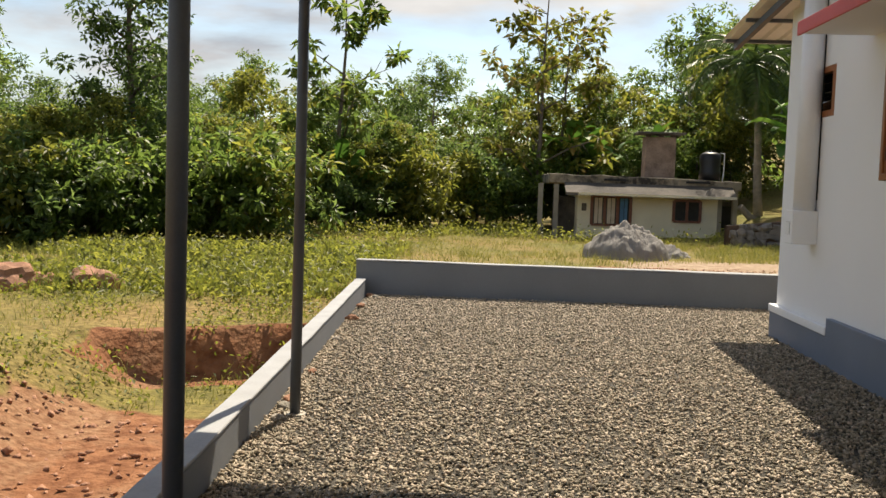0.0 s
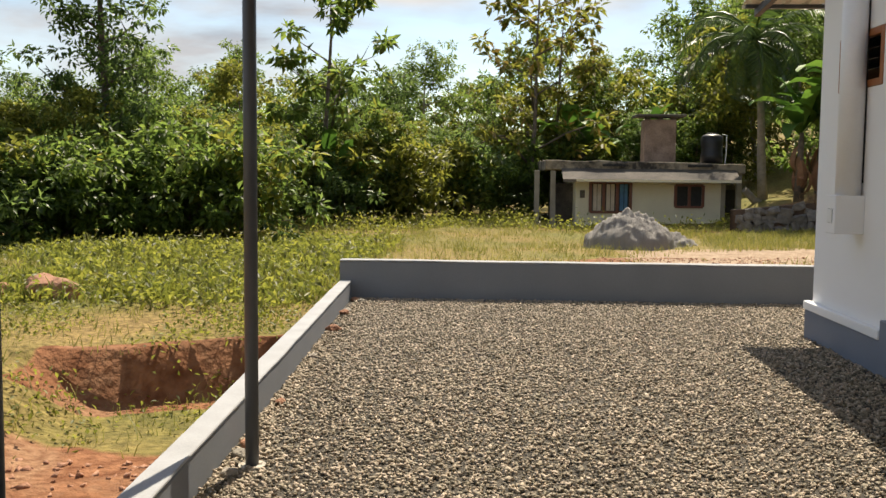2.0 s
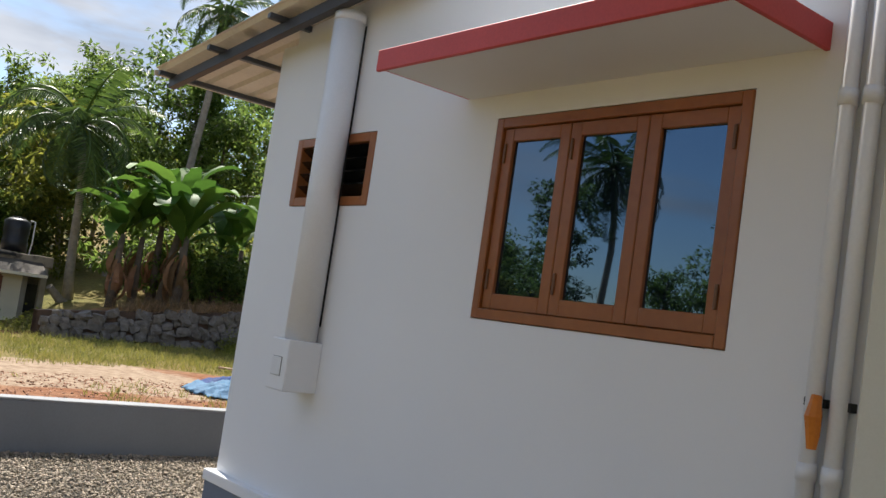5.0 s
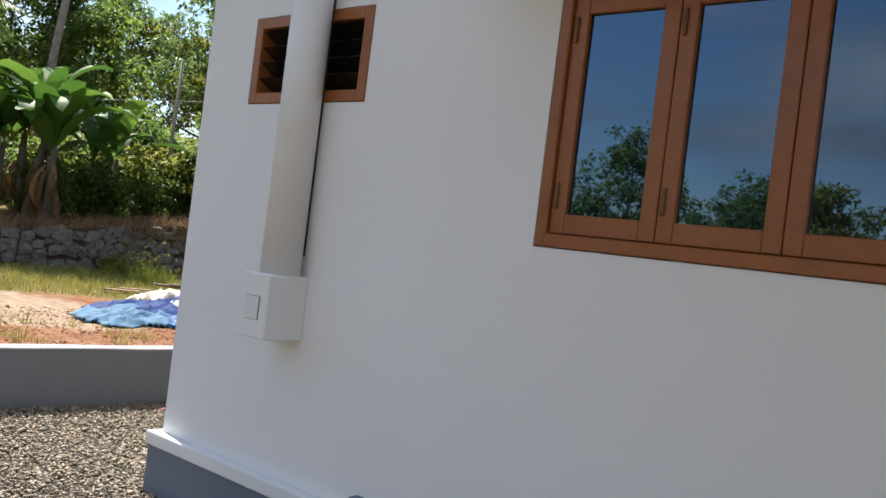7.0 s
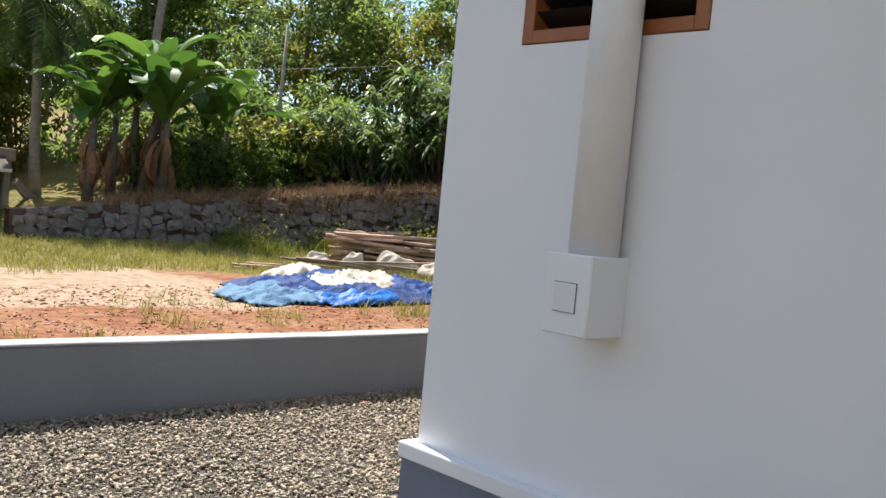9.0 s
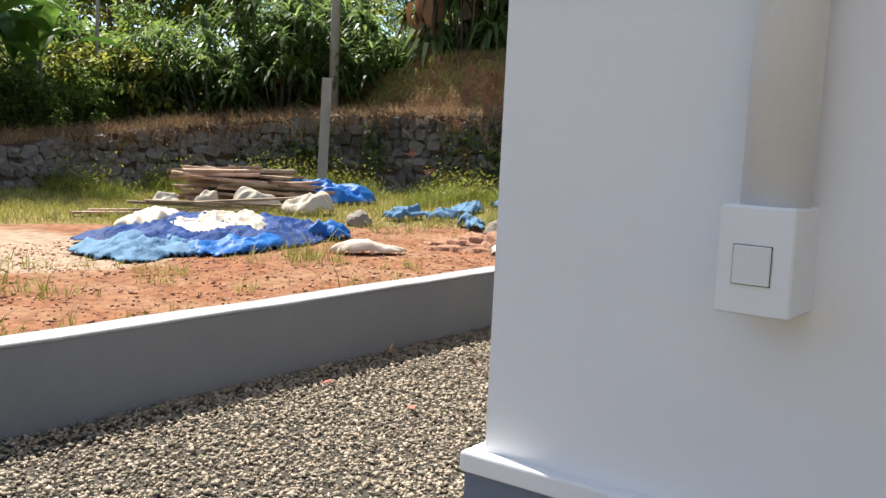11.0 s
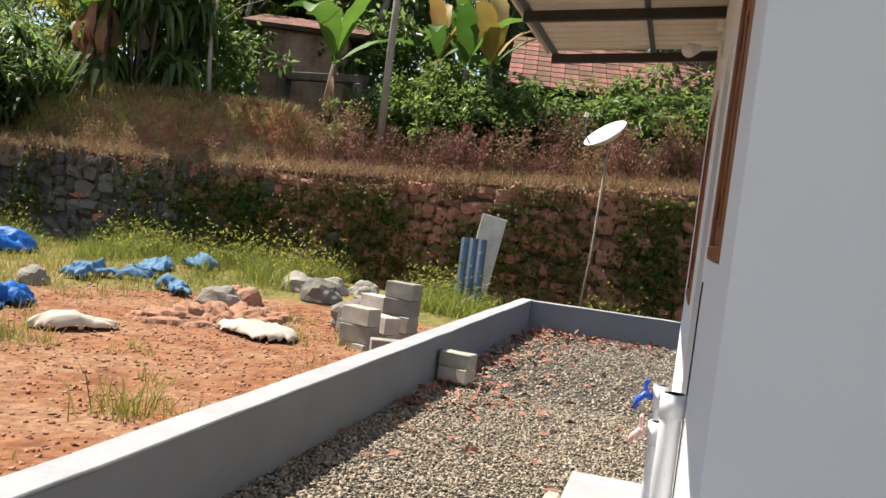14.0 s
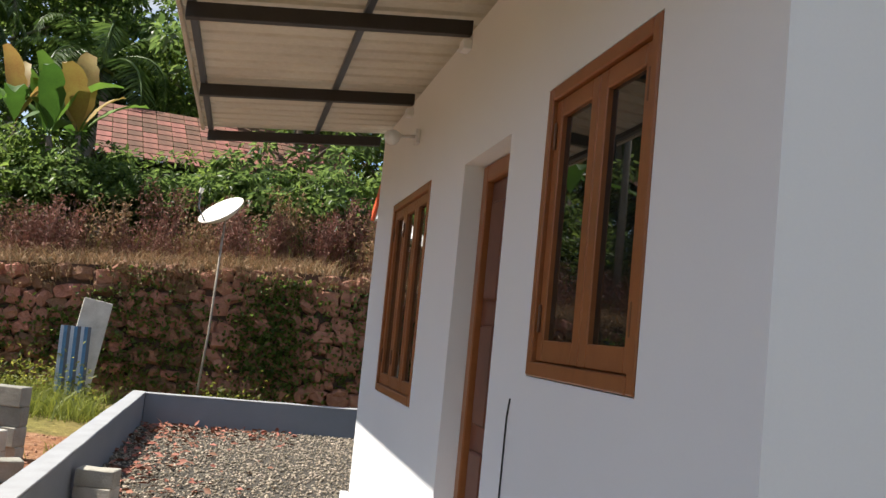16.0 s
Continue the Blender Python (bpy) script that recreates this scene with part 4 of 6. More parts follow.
def palm(x, y, height, seed, label, scale=1.0, nf=20, lean=0.4, z=None):
    rng = np.random.default_rng(seed)
    t = thing("coconut_palm", (x, y, (ground_height(x, y) if z is None else z) - 0.1), label, "palm")
    pts = [Vector((lean * (k / 6) ** 2, 0.2 * math.sin(k), height * k / 6)) for k in range(7)]
    put("trunk", *tube(pts, [0.17, 0.14, 0.125, 0.115, 0.11, 0.105, 0.11], 9), PALEBARK, t, "", True)
    for i in range(nf):
        fr = new("frond", FRONDS[i % 3])
        fr.parent = t
        el = 62 - 105 * i / nf + rng.uniform(-6, 6)
        fr.matrix_local = Matrix.Translation(pts[-1]) @ pose(0, 0, 0, 0, 0, i * 137.5) @ pose(0, 0, 0, rng.uniform(-12, 12), -el + 40, 0) @ Matrix.Scale(scale * rng.uniform(0.85, 1.1), 4)
    for i in range(7):
        bm = bmesh.new()
        bmesh.ops.create_icosphere(bm, subdivisions=2, radius=0.11)
        a = i * 0.9
        nut = part("coconut", bm, LEAF_YELLOW, t, "", True)
        nut.location = pts[-1] + Vector((math.cos(a) * 0.2, math.sin(a) * 0.2, -0.15 - 0.05 * (i % 3)))
    for i in range(5):
        fr = new("withered_frond", FRONDS[1])
        fr.parent = t
        fr.matrix_local = Matrix.Translation(pts[-1] + Vector((0, 0, -0.15))) @ pose(0, 0, 0, 0, 95, 0) @ Matrix.Scale(0.55, 4) if i == 0 else Matrix.Translation(pts[-1] + Vector((0, 0, -0.2))) @ pose(0, 0, 0, 0, 0, i * 75) @ pose(0, 0, 0, 0, 100, 0) @ Matrix.Scale(0.6, 4)
    return t


def banana_blade(length, width, seed, bend):
    """A broad blade with a folded midrib and torn wavy edges."""
    rng = np.random.default_rng(seed)
    vs, fs, n = [], [], 12
    q, el = Vector((0, 0, 0)), 1.25
    for k in range(n + 1):
        s = k / n
        w = width * 0.5 * (0.04 if s < 0.14 else math.sin(math.pi * min(1, (s - 0.12) / 0.9)) ** 0.55 + 0.02)
        j1, j2 = 1 + rng.normal() * 0.09, 1 + rng.normal() * 0.09
        vs += [q + Vector((0, -w * j1, 0.28 * w + rng.normal() * 0.02)), q, q + Vector((0, w * j2, 0.28 * w + rng.normal() * 0.02))]
        q = q + Vector((math.cos(el), 0, math.sin(el))) * length / n
        el -= bend * (0.4 + 0.12 * k) / 2
    for k in range(n):
        a = 3 * k
        fs += [(a, a + 1, a + 4, a + 3), (a + 1, a + 2, a + 5, a + 4)]
    return vs, fs


BLADES = []
for s, ln, wd, bd in ((81, 2.0, 0.55, 0.22), (82, 2.2, 0.6, 0.32), (83, 1.8, 0.5, 0.14)):
    v, f = banana_blade(ln, wd, s, bd)
    o = put("blade", v, f, LEAF_BANANA, smooth=True)
    BLADES.append(o.data)
    bpy.data.objects.remove(o)
SERE = BLADES[1].copy()
SERE.materials[0] = LEAF_SERE
GOLD = BLADES[2].copy()
GOLD.materials[0] = LEAF_GOLD


def banana(x, y, seed, label, stems=3, scale=1.0, z=None, dead=4, gold=0, leaves_each=6):
    rng = np.random.default_rng(seed)
    t = thing("banana_plant", (x, y, (ground_height(x, y) if z is None else z) - 0.05), label, "banana plant")
    for i in range(stems):
        a = rng.uniform(0, 6.28)
        r = 0.0 if i == 0 else rng.uniform(0.35, 0.8)
        h = scale * rng.uniform(1.1, 2.1)
        foot = Vector((math.cos(a) * r, math.sin(a) * r, 0))
        head = foot + Vector((rng.normal() * 0.12, rng.normal() * 0.12, h))
        put("stem", *tube([foot, foot.lerp(head, 0.5), head], [0.13 * scale, 0.10 * scale, 0.06 * scale], 9), BARK if dead else LEAF_YELLOW, t, "", True)
        for k in range(leaves_each):
            b = new("blade", GOLD if k < gold and i == 0 else BLADES[(k + i) % 3])
            b.parent = t
            b.matrix_local = Matrix.Translation(head) @ pose(0, 0, 0, 0, 0, k * 137 + rng.uniform(-25, 25)) @ pose(0, 0, 0, 0, -22 + 58 * (k / leaves_each) + rng.uniform(-8, 8), 0) @ Matrix.Scale(scale * rng.uniform(0.75, 1.1), 4)
        for k in range(dead):
            b = new("withered_blade", SERE)
            b.parent = t
            b.matrix_local = Matrix.Translation(foot.lerp(head, rng.uniform(0.55, 0.95))) @ pose(0, 0, 0, 0, 0, rng.uniform(0, 360)) @ pose(0, 0, 0, 0, rng.uniform(112, 140), 0) @ Matrix.Diagonal((scale * rng.uniform(0.4, 0.6), scale * 0.28, scale * 0.5, 1))
    return t


def polar(bearing, dist, x0=-3.0, y0=-10.0):
    return x0 + dist * math.sin(radians(bearing)), y0 + dist * math.cos(radians(bearing))


# edge of the wood beyond the meadow, near to far
for i in range(58):
    b = -31 + 45 * (i + RNG.uniform(0, 1)) / 58
    x, y = polar(b, RNG.uniform(25.5, 30) + (8 if b > -13 else 0) + (3 if b > -4 else 0))
    place(BROAD[[0, 2, 0, 1][i % 4]], x, y, RNG.uniform(0.42, 0.68))
for i in range(40):
    b = -33 + 52 * (i + RNG.uniform(0, 1)) / 40
    x, y = polar(b, RNG.uniform(38, 56))
    place(BROAD[[1, 0, 3, 2][i % 4]], x, y, RNG.uniform(0.75, 1.15))
for i in range(64):
    b = -31 + 41 * (i + RNG.uniform(0, 1)) / 64
    x, y = polar(b, RNG.uniform(22.5, 25.5) + (10 if b > -13 else 0) + (2.5 if b > -4 else 0))
    place(BUSH[[0, 2, 0, 1][i % 4]], x, y, RNG.uniform(0.7, 1.35))
place(NARROW, -12.6, 14.8, 1.0, 20)
place(NARROW, -16.5, 13.6, 0.72, 140)
place(TEAK[0], -8.4, 24.0, 1.0, 30)
place(TEAK[1], -1.6, 26.0, 1.0, 200)
place(TEAK[1], -0.6, 28.5, 0.85, 80)
place(BROAD[3], 5.2, 33.0, 1.25, 10)
place(BROAD[3], -20.0, 20.0, 0.8, 10)
for x, y, k in ((2.2, 33, 0.9), (8.0, 31, 1.1), (11.5, 29, 1.2)):
    place(BROAD[3], x, y, k)
# wood on the far west slope
for i in range(30):
    x, y = polar(-38 - 50 * (i + RNG.uniform(0, 1)) / 30, RNG.uniform(24, 38))
    place(BROAD[i % 4], x, y, RNG.uniform(0.6, 0.95))
# wood to the north-east and behind the terrace
for i in range(34):
    b = 14 + 52 * (i + RNG.uniform(0, 1)) / 34
    x, y = polar(b, RNG.uniform(33, 50), -2.5, -1.0)
    if y < 24 and x < 7.5:
        y += 9
    place(BROAD[i % 4], x, y, RNG.uniform(0.95, 1.5))
for i in range(26):
    x, y = RNG.uniform(20.5, 36), -14 + 30 * (i + RNG.uniform(0, 1)) / 26
    if x < 25 and 1 < y < 12:
        x += 6
    place(BROAD[[1, 1, 0, 3][i % 4]], x, y, RNG.uniform(1.0, 1.6))
for i in range(26):
    s = 14.5 + 27 * (i + RNG.uniform(0, 1)) / 26
    (px, py, _, _), ang = along(s)
    d = RNG.uniform(4.6, 7.0)
    if 11.5 < py < 14 or 7.2 < py < 10.5:
        d += 3
    place(BUSH[[1, 0, 1, 0][i % 4]], px + d * math.sin(ang), py - d * math.cos(ang), RNG.uniform(0.9, 1.5))
for i in range(34):
    (px, py, _, _), ang = along(SPAN[-1] - 1 - 9.5 * (i + RNG.uniform(0, 1)) / 34)
    d = RNG.uniform(1.4, 5.0)
    place(BUSH[[0, 2, 2, 0][i % 4]], px + d * math.sin(ang), py - d * math.cos(ang), RNG.uniform(0.5, 1.0))
for i in range(22):
    x = 5.0 + 8.5 * (i + RNG.uniform(0, 1)) / 22
    place(BUSH[[0, 2, 1][i % 3]], x, 19.2 + RNG.uniform(-0.6, 2.0) - 0.1 * x, RNG.uniform(0.5, 0.95))
# low green hedge and brush along the terrace by the dish
for i in range(17):
    y = -4.5 + 11.5 * (i + RNG.uniform(0, 1)) / 17
    place(BUSH[[0, 1, 1][i % 3]], 17.9 + RNG.uniform(-0.4, 0.8), y, RNG.uniform(0.75, 1.1), z=2.9)
for i in range(30):
    y = -5 + 12.5 * (i + RNG.uniform(0, 1)) / 30
    place(BRUSH[0 if i % 4 else 1], 16.4 + RNG.uniform(-0.9, 0.6), y, RNG.uniform(0.65, 1.05))
for i in range(7):
    place(BRUSH[1], 15.6 + RNG.uniform(-0.5, 0.5), 7.5 + 6 * RNG.uniform(0, 1), RNG.uniform(0.4, 0.6))
# strap-leaf shrubs on the terrace
for x, y, k, j in ((14.6, 16.3, 0.95, 0), (15.9, 15.2, 1.05, 1), (13.2, 17.3, 0.9, 1), (17.6, 17.8, 1.1, 0), (19.8, 18.2, 1.0, 1), (12.0, 18.4, 0.8, 0), (15.2, 17.8, 1.25, 0), (17.2, 16.4, 1.4, 1)):
    place(STRAP[j], x, y, k)
pand = strap_shrub(63, 34, 3.6, 1.0, 1.0, 0.10, LEAF_DARK, "tall plant with hanging curtains of dark strap leaves", droop=0.95)
pand.matrix_world = pose(18.0, 12.9, ground_height(18.0, 12.9), 0, 0, 40) @ Matrix.Diagonal((1.3, 1.3, 1.4, 1))
put("trunk", *merge([tube([(0, 0, -0.2), (0.05, 0, 0.7), (-0.25, 0.2, 1.7)], [0.14, 0.12, 0.09], 8), tube([(0.05, 0, 0.6), (0.3, -0.25, 1.7)], [0.10, 0.08], 8)]), PALEBARK, pand, "pale forked trunk", True)
banana(17.0, 13.6, 91, "banana plant with broad green leaves and withered sheaths", 3, 1.3, None, 13)
banana(19.0, 8.6, 92, "young banana plant with upright green leaves", 1, 1.2, None, 1)
banana(18.6, 4.6, 93, "banana plant with golden wilted leaves over the hedge", 2, 0.95, 3.5, 1, 5)
banana(18.8, 5.9, 94, "banana plant with wilted yellow leaves over the hedge", 2, 0.85, 3.5, 2, 3)
banana(6.9, 18.2, 95, "clump of banana plants with torn broad leaves", 4, 1.15, None, 9, 0, 9)
banana(5.9, 18.9, 96, "banana plant beside a larger clump", 3, 1.0, None, 8, 0, 8)
banana(8.6, 18.6, 97, "banana plant at the low end of the stone wall", 2, 1.0, None, 3)
banana(3.2, 27.5, 98, "banana plants behind the old house", 3, 1.05, 0.6, 1)
banana(0.6, 28.0, 99, "banana plants behind the old house", 3, 1.1, 0.6, 1)
banana(-8.0, 23.0, 100, "young banana plant under the trees", 2, 0.9, None, 0)
palm(5.6, 21.5, 5.0, 101, "coconut palm with drooping fronds beside the old house", 1.0, 24, -0.5)
palm(8.9, 22.5, 9.3, 102, "tall slender coconut palm", 0.75, 18)
palm(-11.5, 26.0, 2.0, 103, "short coconut palm among the trees", 1.0, 14)
palm(-19.4, 14.0, 7.6, 104, "coconut palm beyond the meadow", 1.0, 20)
palm(24.5, 9.5, 5.5, 105, "coconut palm on the wooded slope", 1.25, 20)
palm(25.0, 5.5, 5.0, 106, "coconut palm on the wooded slope", 1.25, 20)
tagged(put("bare_tree", *merge([tube([(0, 0, 0), (0.15, 0.1, 1.0), (0.55, 0.2, 1.9), (0.7, 0.1, 3.2)], [0.07, 0.055, 0.045, 0.02], 7), tube([(0.5, 0.2, 1.8), (0.2, -0.5, 2.4), (0.1, -1.0, 2.6)], [0.03, 0.02, 0.008], 5), tube([(0.6, 0.15, 2.4), (0.9, 0.7, 3.0)], [0.025, 0.008], 5)]), PALEBARK, smooth=True), "pale crooked bare tree trunk on the bank", "tree").matrix_world = pose(17.6, 10.9, ground_height(17.6, 10.9), 0, 0, 20)
for p in (*BROAD, *TEAK, NARROW, *BUSH, *BRUSH, *STRAP):
    for o in (*p.children_recursive, p):
        bpy.data.objects.remove(o)

# meadow grass, weeds and gravel stones: countless, so one mesh each


def blades(spots, height, width, per, lean, mat, name, label, rng, spread=0.06):
    n = len(spots) * per
    base = np.repeat(spots, per, axis=0) + np.c_[rng.normal(size=(n, 2)) * spread, np.full(n, -0.02)]
    ang = rng.uniform(0, 6.283, n)
    h = height * rng.uniform(0.4, 1.25, n) * np.repeat(rng.uniform(0.55, 1.2, len(spots)), per)
    side = np.c_[np.cos(ang), np.sin(ang), np.zeros(n)] * (width / 2)
    ln = np.c_[rng.normal(size=(n, 2)) * lean, np.ones(n)] * h[:, None]
    mid = base + ln * np.array([0.35, 0.35, 0.6])
    v = np.stack([base - side, base + side, mid + side * 0.7, mid - side * 0.7, base + ln], 1).reshape(-1, 3)
    i = np.arange(n)[:, None] * 5
    f = np.concatenate([i + np.array([[0, 1, 2]]), i + np.array([[0, 2, 3]]), i + np.array([[3, 2, 4]])], 0)
    return tagged(new(name, fast_mesh(name, v, f, mat)), label, "grass", kind="stuff")


def scatter(n, x0, x1, y0, y1, keep, rng):
    out = []
    for _ in range(n * 40):
        if len(out) == n:
            break
        x, y = rng.uniform(x0, x1), rng.uniform(y0, y1)
        if keep(x, y):
            out.append((x, y, ground_height(x, y)))
    return np.array(out)


def soil_here(x, y):
    w = 0.9 * noise.noise((x * 0.5, y * 0.5, 11.0)) + 0.4 * noise.noise((x * 1.7, y * 1.7, 5.0))
    return (x > -1.3 and 2.4 < y and y + 0.8 * w < min(9.4 + 0.5 * x, 14.6 - 0.75 * x) and x + w < 10.5) or (-7 < x < -4.7 and y + 0.7 * w < -2.1)


G = np.random.default_rng(17)
meadow = lambda x, y: not in_yard(x, y) and not soil_here(x, y) and y > -9 and (beside(x, y)[0] < 0 or x < 4.5)
blades(scatter(5200, -16, 9, 2.6, 22, meadow, G), 0.17, 0.012, 6, 0.5, GRASSBLADE, "meadow_grass", "dry yellow-green meadow grass", G, 0.09)
blades(scatter(2600, -15, -4.8, -8, 10, meadow, G), 0.14, 0.010, 6, 0.5, GRASSBLADE, "meadow_grass", "short dry grass beside the low wall", G, 0.08)
blades(scatter(3200, -15, -5, 2.0, 14, lambda x, y: meadow(x, y) and noise.noise((x * 0.3, y * 0.3, 4)) > -0.15, G), 0.26, 0.022, 6, 0.6, GRASSGREEN, "green_weeds", "fresh green weeds in the meadow", G, 0.12)
blades(scatter(4200, 2, 14.4, 6, 16.4, lambda x, y: meadow(x, y) and beside(x, y)[0] > -7, G), 0.17, 0.012, 6, 0.5, GRASSBLADE, "meadow_grass", "long dry grass in front of the stone wall", G, 0.1)
blades(scatter(3000, 8, 14.5, 0.5, 16.4, lambda x, y: not in_yard(x, y) and -2.8 < beside(x, y)[0] < -0.05 and noise.noise((x * 0.7, y * 0.7, 6)) > 0.02, G), 0.36, 0.014, 6, 0.65, GRASSGREEN, "green_weeds", "rank green weeds at the foot of the stone wall", G, 0.12)
blades(scatter(220, -1, 10, 2.6, 8, lambda x, y: soil_here(x, y) and noise.noise((x * 0.9, y * 0.9, 8)) > 0.1, G), 0.16, 0.012, 9, 0.6, GRASSBLADE, "grass_tufts", "thin grass tufts on the bare soil", G, 0.06)
blades(np.array([(3.55, 3.65, ground_height(3.55, 3.65))] * 9 + [(1.2, 3.1, ground_height(1.2, 3.1))] * 4 + [(5.0, 5.9, ground_height(5.0, 5.9))] * 9), 0.30, 0.012, 14, 0.55, GRASSBLADE, "grass_tufts", "clumps of straggly grass on the bare soil", G, 0.16)
top_spots = []
for i in range(3400):
    (px, py, _, tz), ang = along(G.uniform(13.5, SPAN[-1] - 2))
    d = abs(G.normal()) * 0.75 - 0.06
    gx, gy = px + d * math.sin(ang), py - d * math.cos(ang)
    top_spots.append((gx, gy, max(ground_height(gx, gy), tz) if d > 0.1 else tz + 0.02))
blades(np.array(top_spots), 0.30, 0.012, 6, 0.8, STRAW, "dry_grass", "matted dry grass on top of the stone wall", G, 0.08)
bank_spots = []
for i in range(5200):
    (px, py, _, tz), ang = along(G.uniform(13, SPAN[-1] - 9))
    d = G.uniform(1.3, 2.4) if i % 2 else G.uniform(1.6, 5.0)
    gx, gy = px + d * math.sin(ang), py - d * math.cos(ang)
    bank_spots.append((gx, gy, ground_height(gx, gy)))
blades(np.array(bank_spots), 0.22, 0.014, 6, 1.0, STRAW_DARK, "dry_grass", "brown withered growth on the earth bank", G, 0.12)
blades(np.array(bank_spots[::5]), 0.26, 0.016, 6, 0.6, GRASSGREEN, "green_weeds", "scattered green weeds on the earth bank", G, 0.12)

# leafy weeds close to the ground
def weeds(spots, per, size, mat, label, height):
    n = len(spots) * per
    c = np.repeat(spots, per, axis=0) + np.c_[G.normal(size=(n, 2)) * 0.16, np.abs(G.normal(size=n)) * height]
    v, f = leaves(c, G.normal(size=(n, 3)) + np.array([0, 0, 0.35]), size, size * 0.5, 0.25, G)
    tagged(new("leafy_weeds", fast_mesh("leafy_weeds", v, f, mat)), label, "weeds", kind="stuff")


weeds(scatter(1700, -15, -5, 1.5, 15, lambda x, y: meadow(x, y) and noise.noise((x * 0.3, y * 0.3, 4)) > -0.1, G), 14, 0.10, LEAF_YELLOW, "bright green leafy weeds on the meadow slope", 0.14)
weeds(scatter(700, -12, -4.9, -3.5, 2.5, lambda x, y: meadow(x, y) and noise.noise((x * 0.8, y * 0.8, 2)) > 0.0, G), 10, 0.06, LEAF_YELLOW, "low green weeds beside the dug edge", 0.06)
weeds(scatter(950, 8, 14.5, 0.5, 16.4, lambda x, y: not in_yard(x, y) and -2.0 < beside(x, y)[0] < -0.05 and noise.noise((x * 0.7, y * 0.7, 6)) > 0.05, G), 18, 0.07, LEAF_YELLOW, "leafy weeds at the foot of the stone wall", 0.3)
weeds(scatter(420, -12, 9, 18, 24, lambda x, y: meadow(x, y) and (x < -1.5 or y < 19.3), G), 14, 0.11, LEAF_YELLOW, "leafy weeds along the edge of the wood", 0.2)

# creepers hanging on the stone wall
cv = []
for i in range(32):
    s0 = G.uniform(11, SPAN[-1] - 7)
    (px, py, fz, tz), ang = along(s0)
    w, h0, h1 = G.uniform(0.15, 0.45), fz + G.uniform(0.1, 0.6), tz - G.uniform(0, 0.8)
    n = int(260 * w * max(0.3, h1 - h0) / 0.3)
    a, zz = G.normal(size=n) * w, G.uniform(0, 1, n) * max(0.3, h1 - h0) + h0
    out = 0.10 + np.abs(G.normal(size=n)) * 0.06
    cv.append(np.c_[px + a * math.cos(ang) - out * math.sin(ang), py + a * math.sin(ang) + out * math.cos(ang), zz])
cv = np.concatenate(cv)
v, f = leaves(cv, G.normal(size=(len(cv), 3)) + np.array([-0.8, 0, -0.4]), 0.085, 0.06, 0.2, G)
tagged(new("creepers", fast_mesh("creepers", v, f, LEAF)), "green creepers hanging on the stone wall", "creeper", kind="stuff")

# withered vines trailing over the top of the wall
vine_v, vine_f = [], []
for i in range(620):
    (px, py, fz, tz), ang = along(G.uniform(11, SPAN[-1] - 5))
    drop = abs(G.normal()) * 0.3 + 0.1
    a0, sway = G.uniform(0.0, 0.1), G.normal() * 0.12
    pts = []
    for k in range(5):
        t = k / 4
        out = 0.10 + 0.09 * math.sin(3.0 * t) + a0
        side = sway * t + G.normal() * 0.02
        pts.append((px + side * math.cos(ang) - out * math.sin(ang), py + side * math.sin(ang) + out * math.cos(ang), tz + 0.08 - drop * t))
    v, f = tube(pts, [0.006, 0.006, 0.005, 0.004, 0.002], 3, False)
    o = len(vine_v)
    vine_v.extend(v)
    vine_f.extend(tuple(q + o for q in p) for p in f)
vines = tagged(put("dry_vines", vine_v, vine_f, STRAW), "withered straw-coloured vines trailing over the stone wall", "creeper", kind="stuff")
vc = np.array([tuple(p) for p in vine_v])[G.integers(0, len(vine_v), 5200)] + G.normal(size=(5200, 3)) * 0.03
v, f = leaves(vc, G.normal(size=(5200, 3)) + np.array([0, 0, -0.8]), 0.07, 0.03, 0.2, G)
tagged(new("dry_leaves", fast_mesh("dry_leaves", v, f, STRAW)), "dry leaves hanging on the vines of the stone wall", "creeper", kind="stuff")

# loose stones of the gravel yard
shape = np.array([(1, 0, 0), (-1, 0, 0), (0, 1, 0), (0, -1, 0), (0, 0, 1), (0, 0, -1)], float)
tri = np.array([(0, 2, 4), (2, 1, 4), (1, 3, 4), (3, 0, 4), (2, 0, 5), (1, 2, 5), (3, 1, 5), (0, 3, 5)])


def stones(n, x0, x1, y0, y1, size, seed, z=0.0):
    r = np.random.default_rng(seed)
    c = np.c_[r.uniform(x0, x1, n), r.uniform(y0, y1, n), z + r.uniform(-0.006, 0.006, n)]
    inner = -4.475 - 0.041 * c[:, 1]
    c[:, 0] = np.where((x0 < -4.4) & (x0 > -5) & (c[:, 0] < inner), 2 * inner - c[:, 0], c[:, 0])
    q = r.normal(size=(n, 4))
    q /= np.linalg.norm(q, axis=1)[:, None]
    w, x, y, zz = q.T
    R = np.stack([1 - 2 * (y * y + zz * zz), 2 * (x * y - zz * w), 2 * (x * zz + y * w), 2 * (x * y + zz * w), 1 - 2 * (x * x + zz * zz), 2 * (y * zz - x * w), 2 * (x * zz - y * w), 2 * (y * zz + x * w), 1 - 2 * (x * x + y * y)], 1).reshape(n, 3, 3)
    s = size * r.uniform(0.55, 1.35, (n, 1, 1)) * r.uniform(0.6, 1.15, (n, 1, 3))
    p = (shape[None] * (1 + 0.35 * r.normal(size=(n, 6, 1))) + 0.25 * r.normal(size=(n, 6, 3))) * s
    p = np.einsum("nij,nkj->nki", R, p)
    p[:, :, 2] *= 0.75
    v = (p + c[:, None]).reshape(-1, 3)
    f = (np.arange(n)[:, None, None] * 6 + tri[None]).reshape(-1, 3)
    return v, f


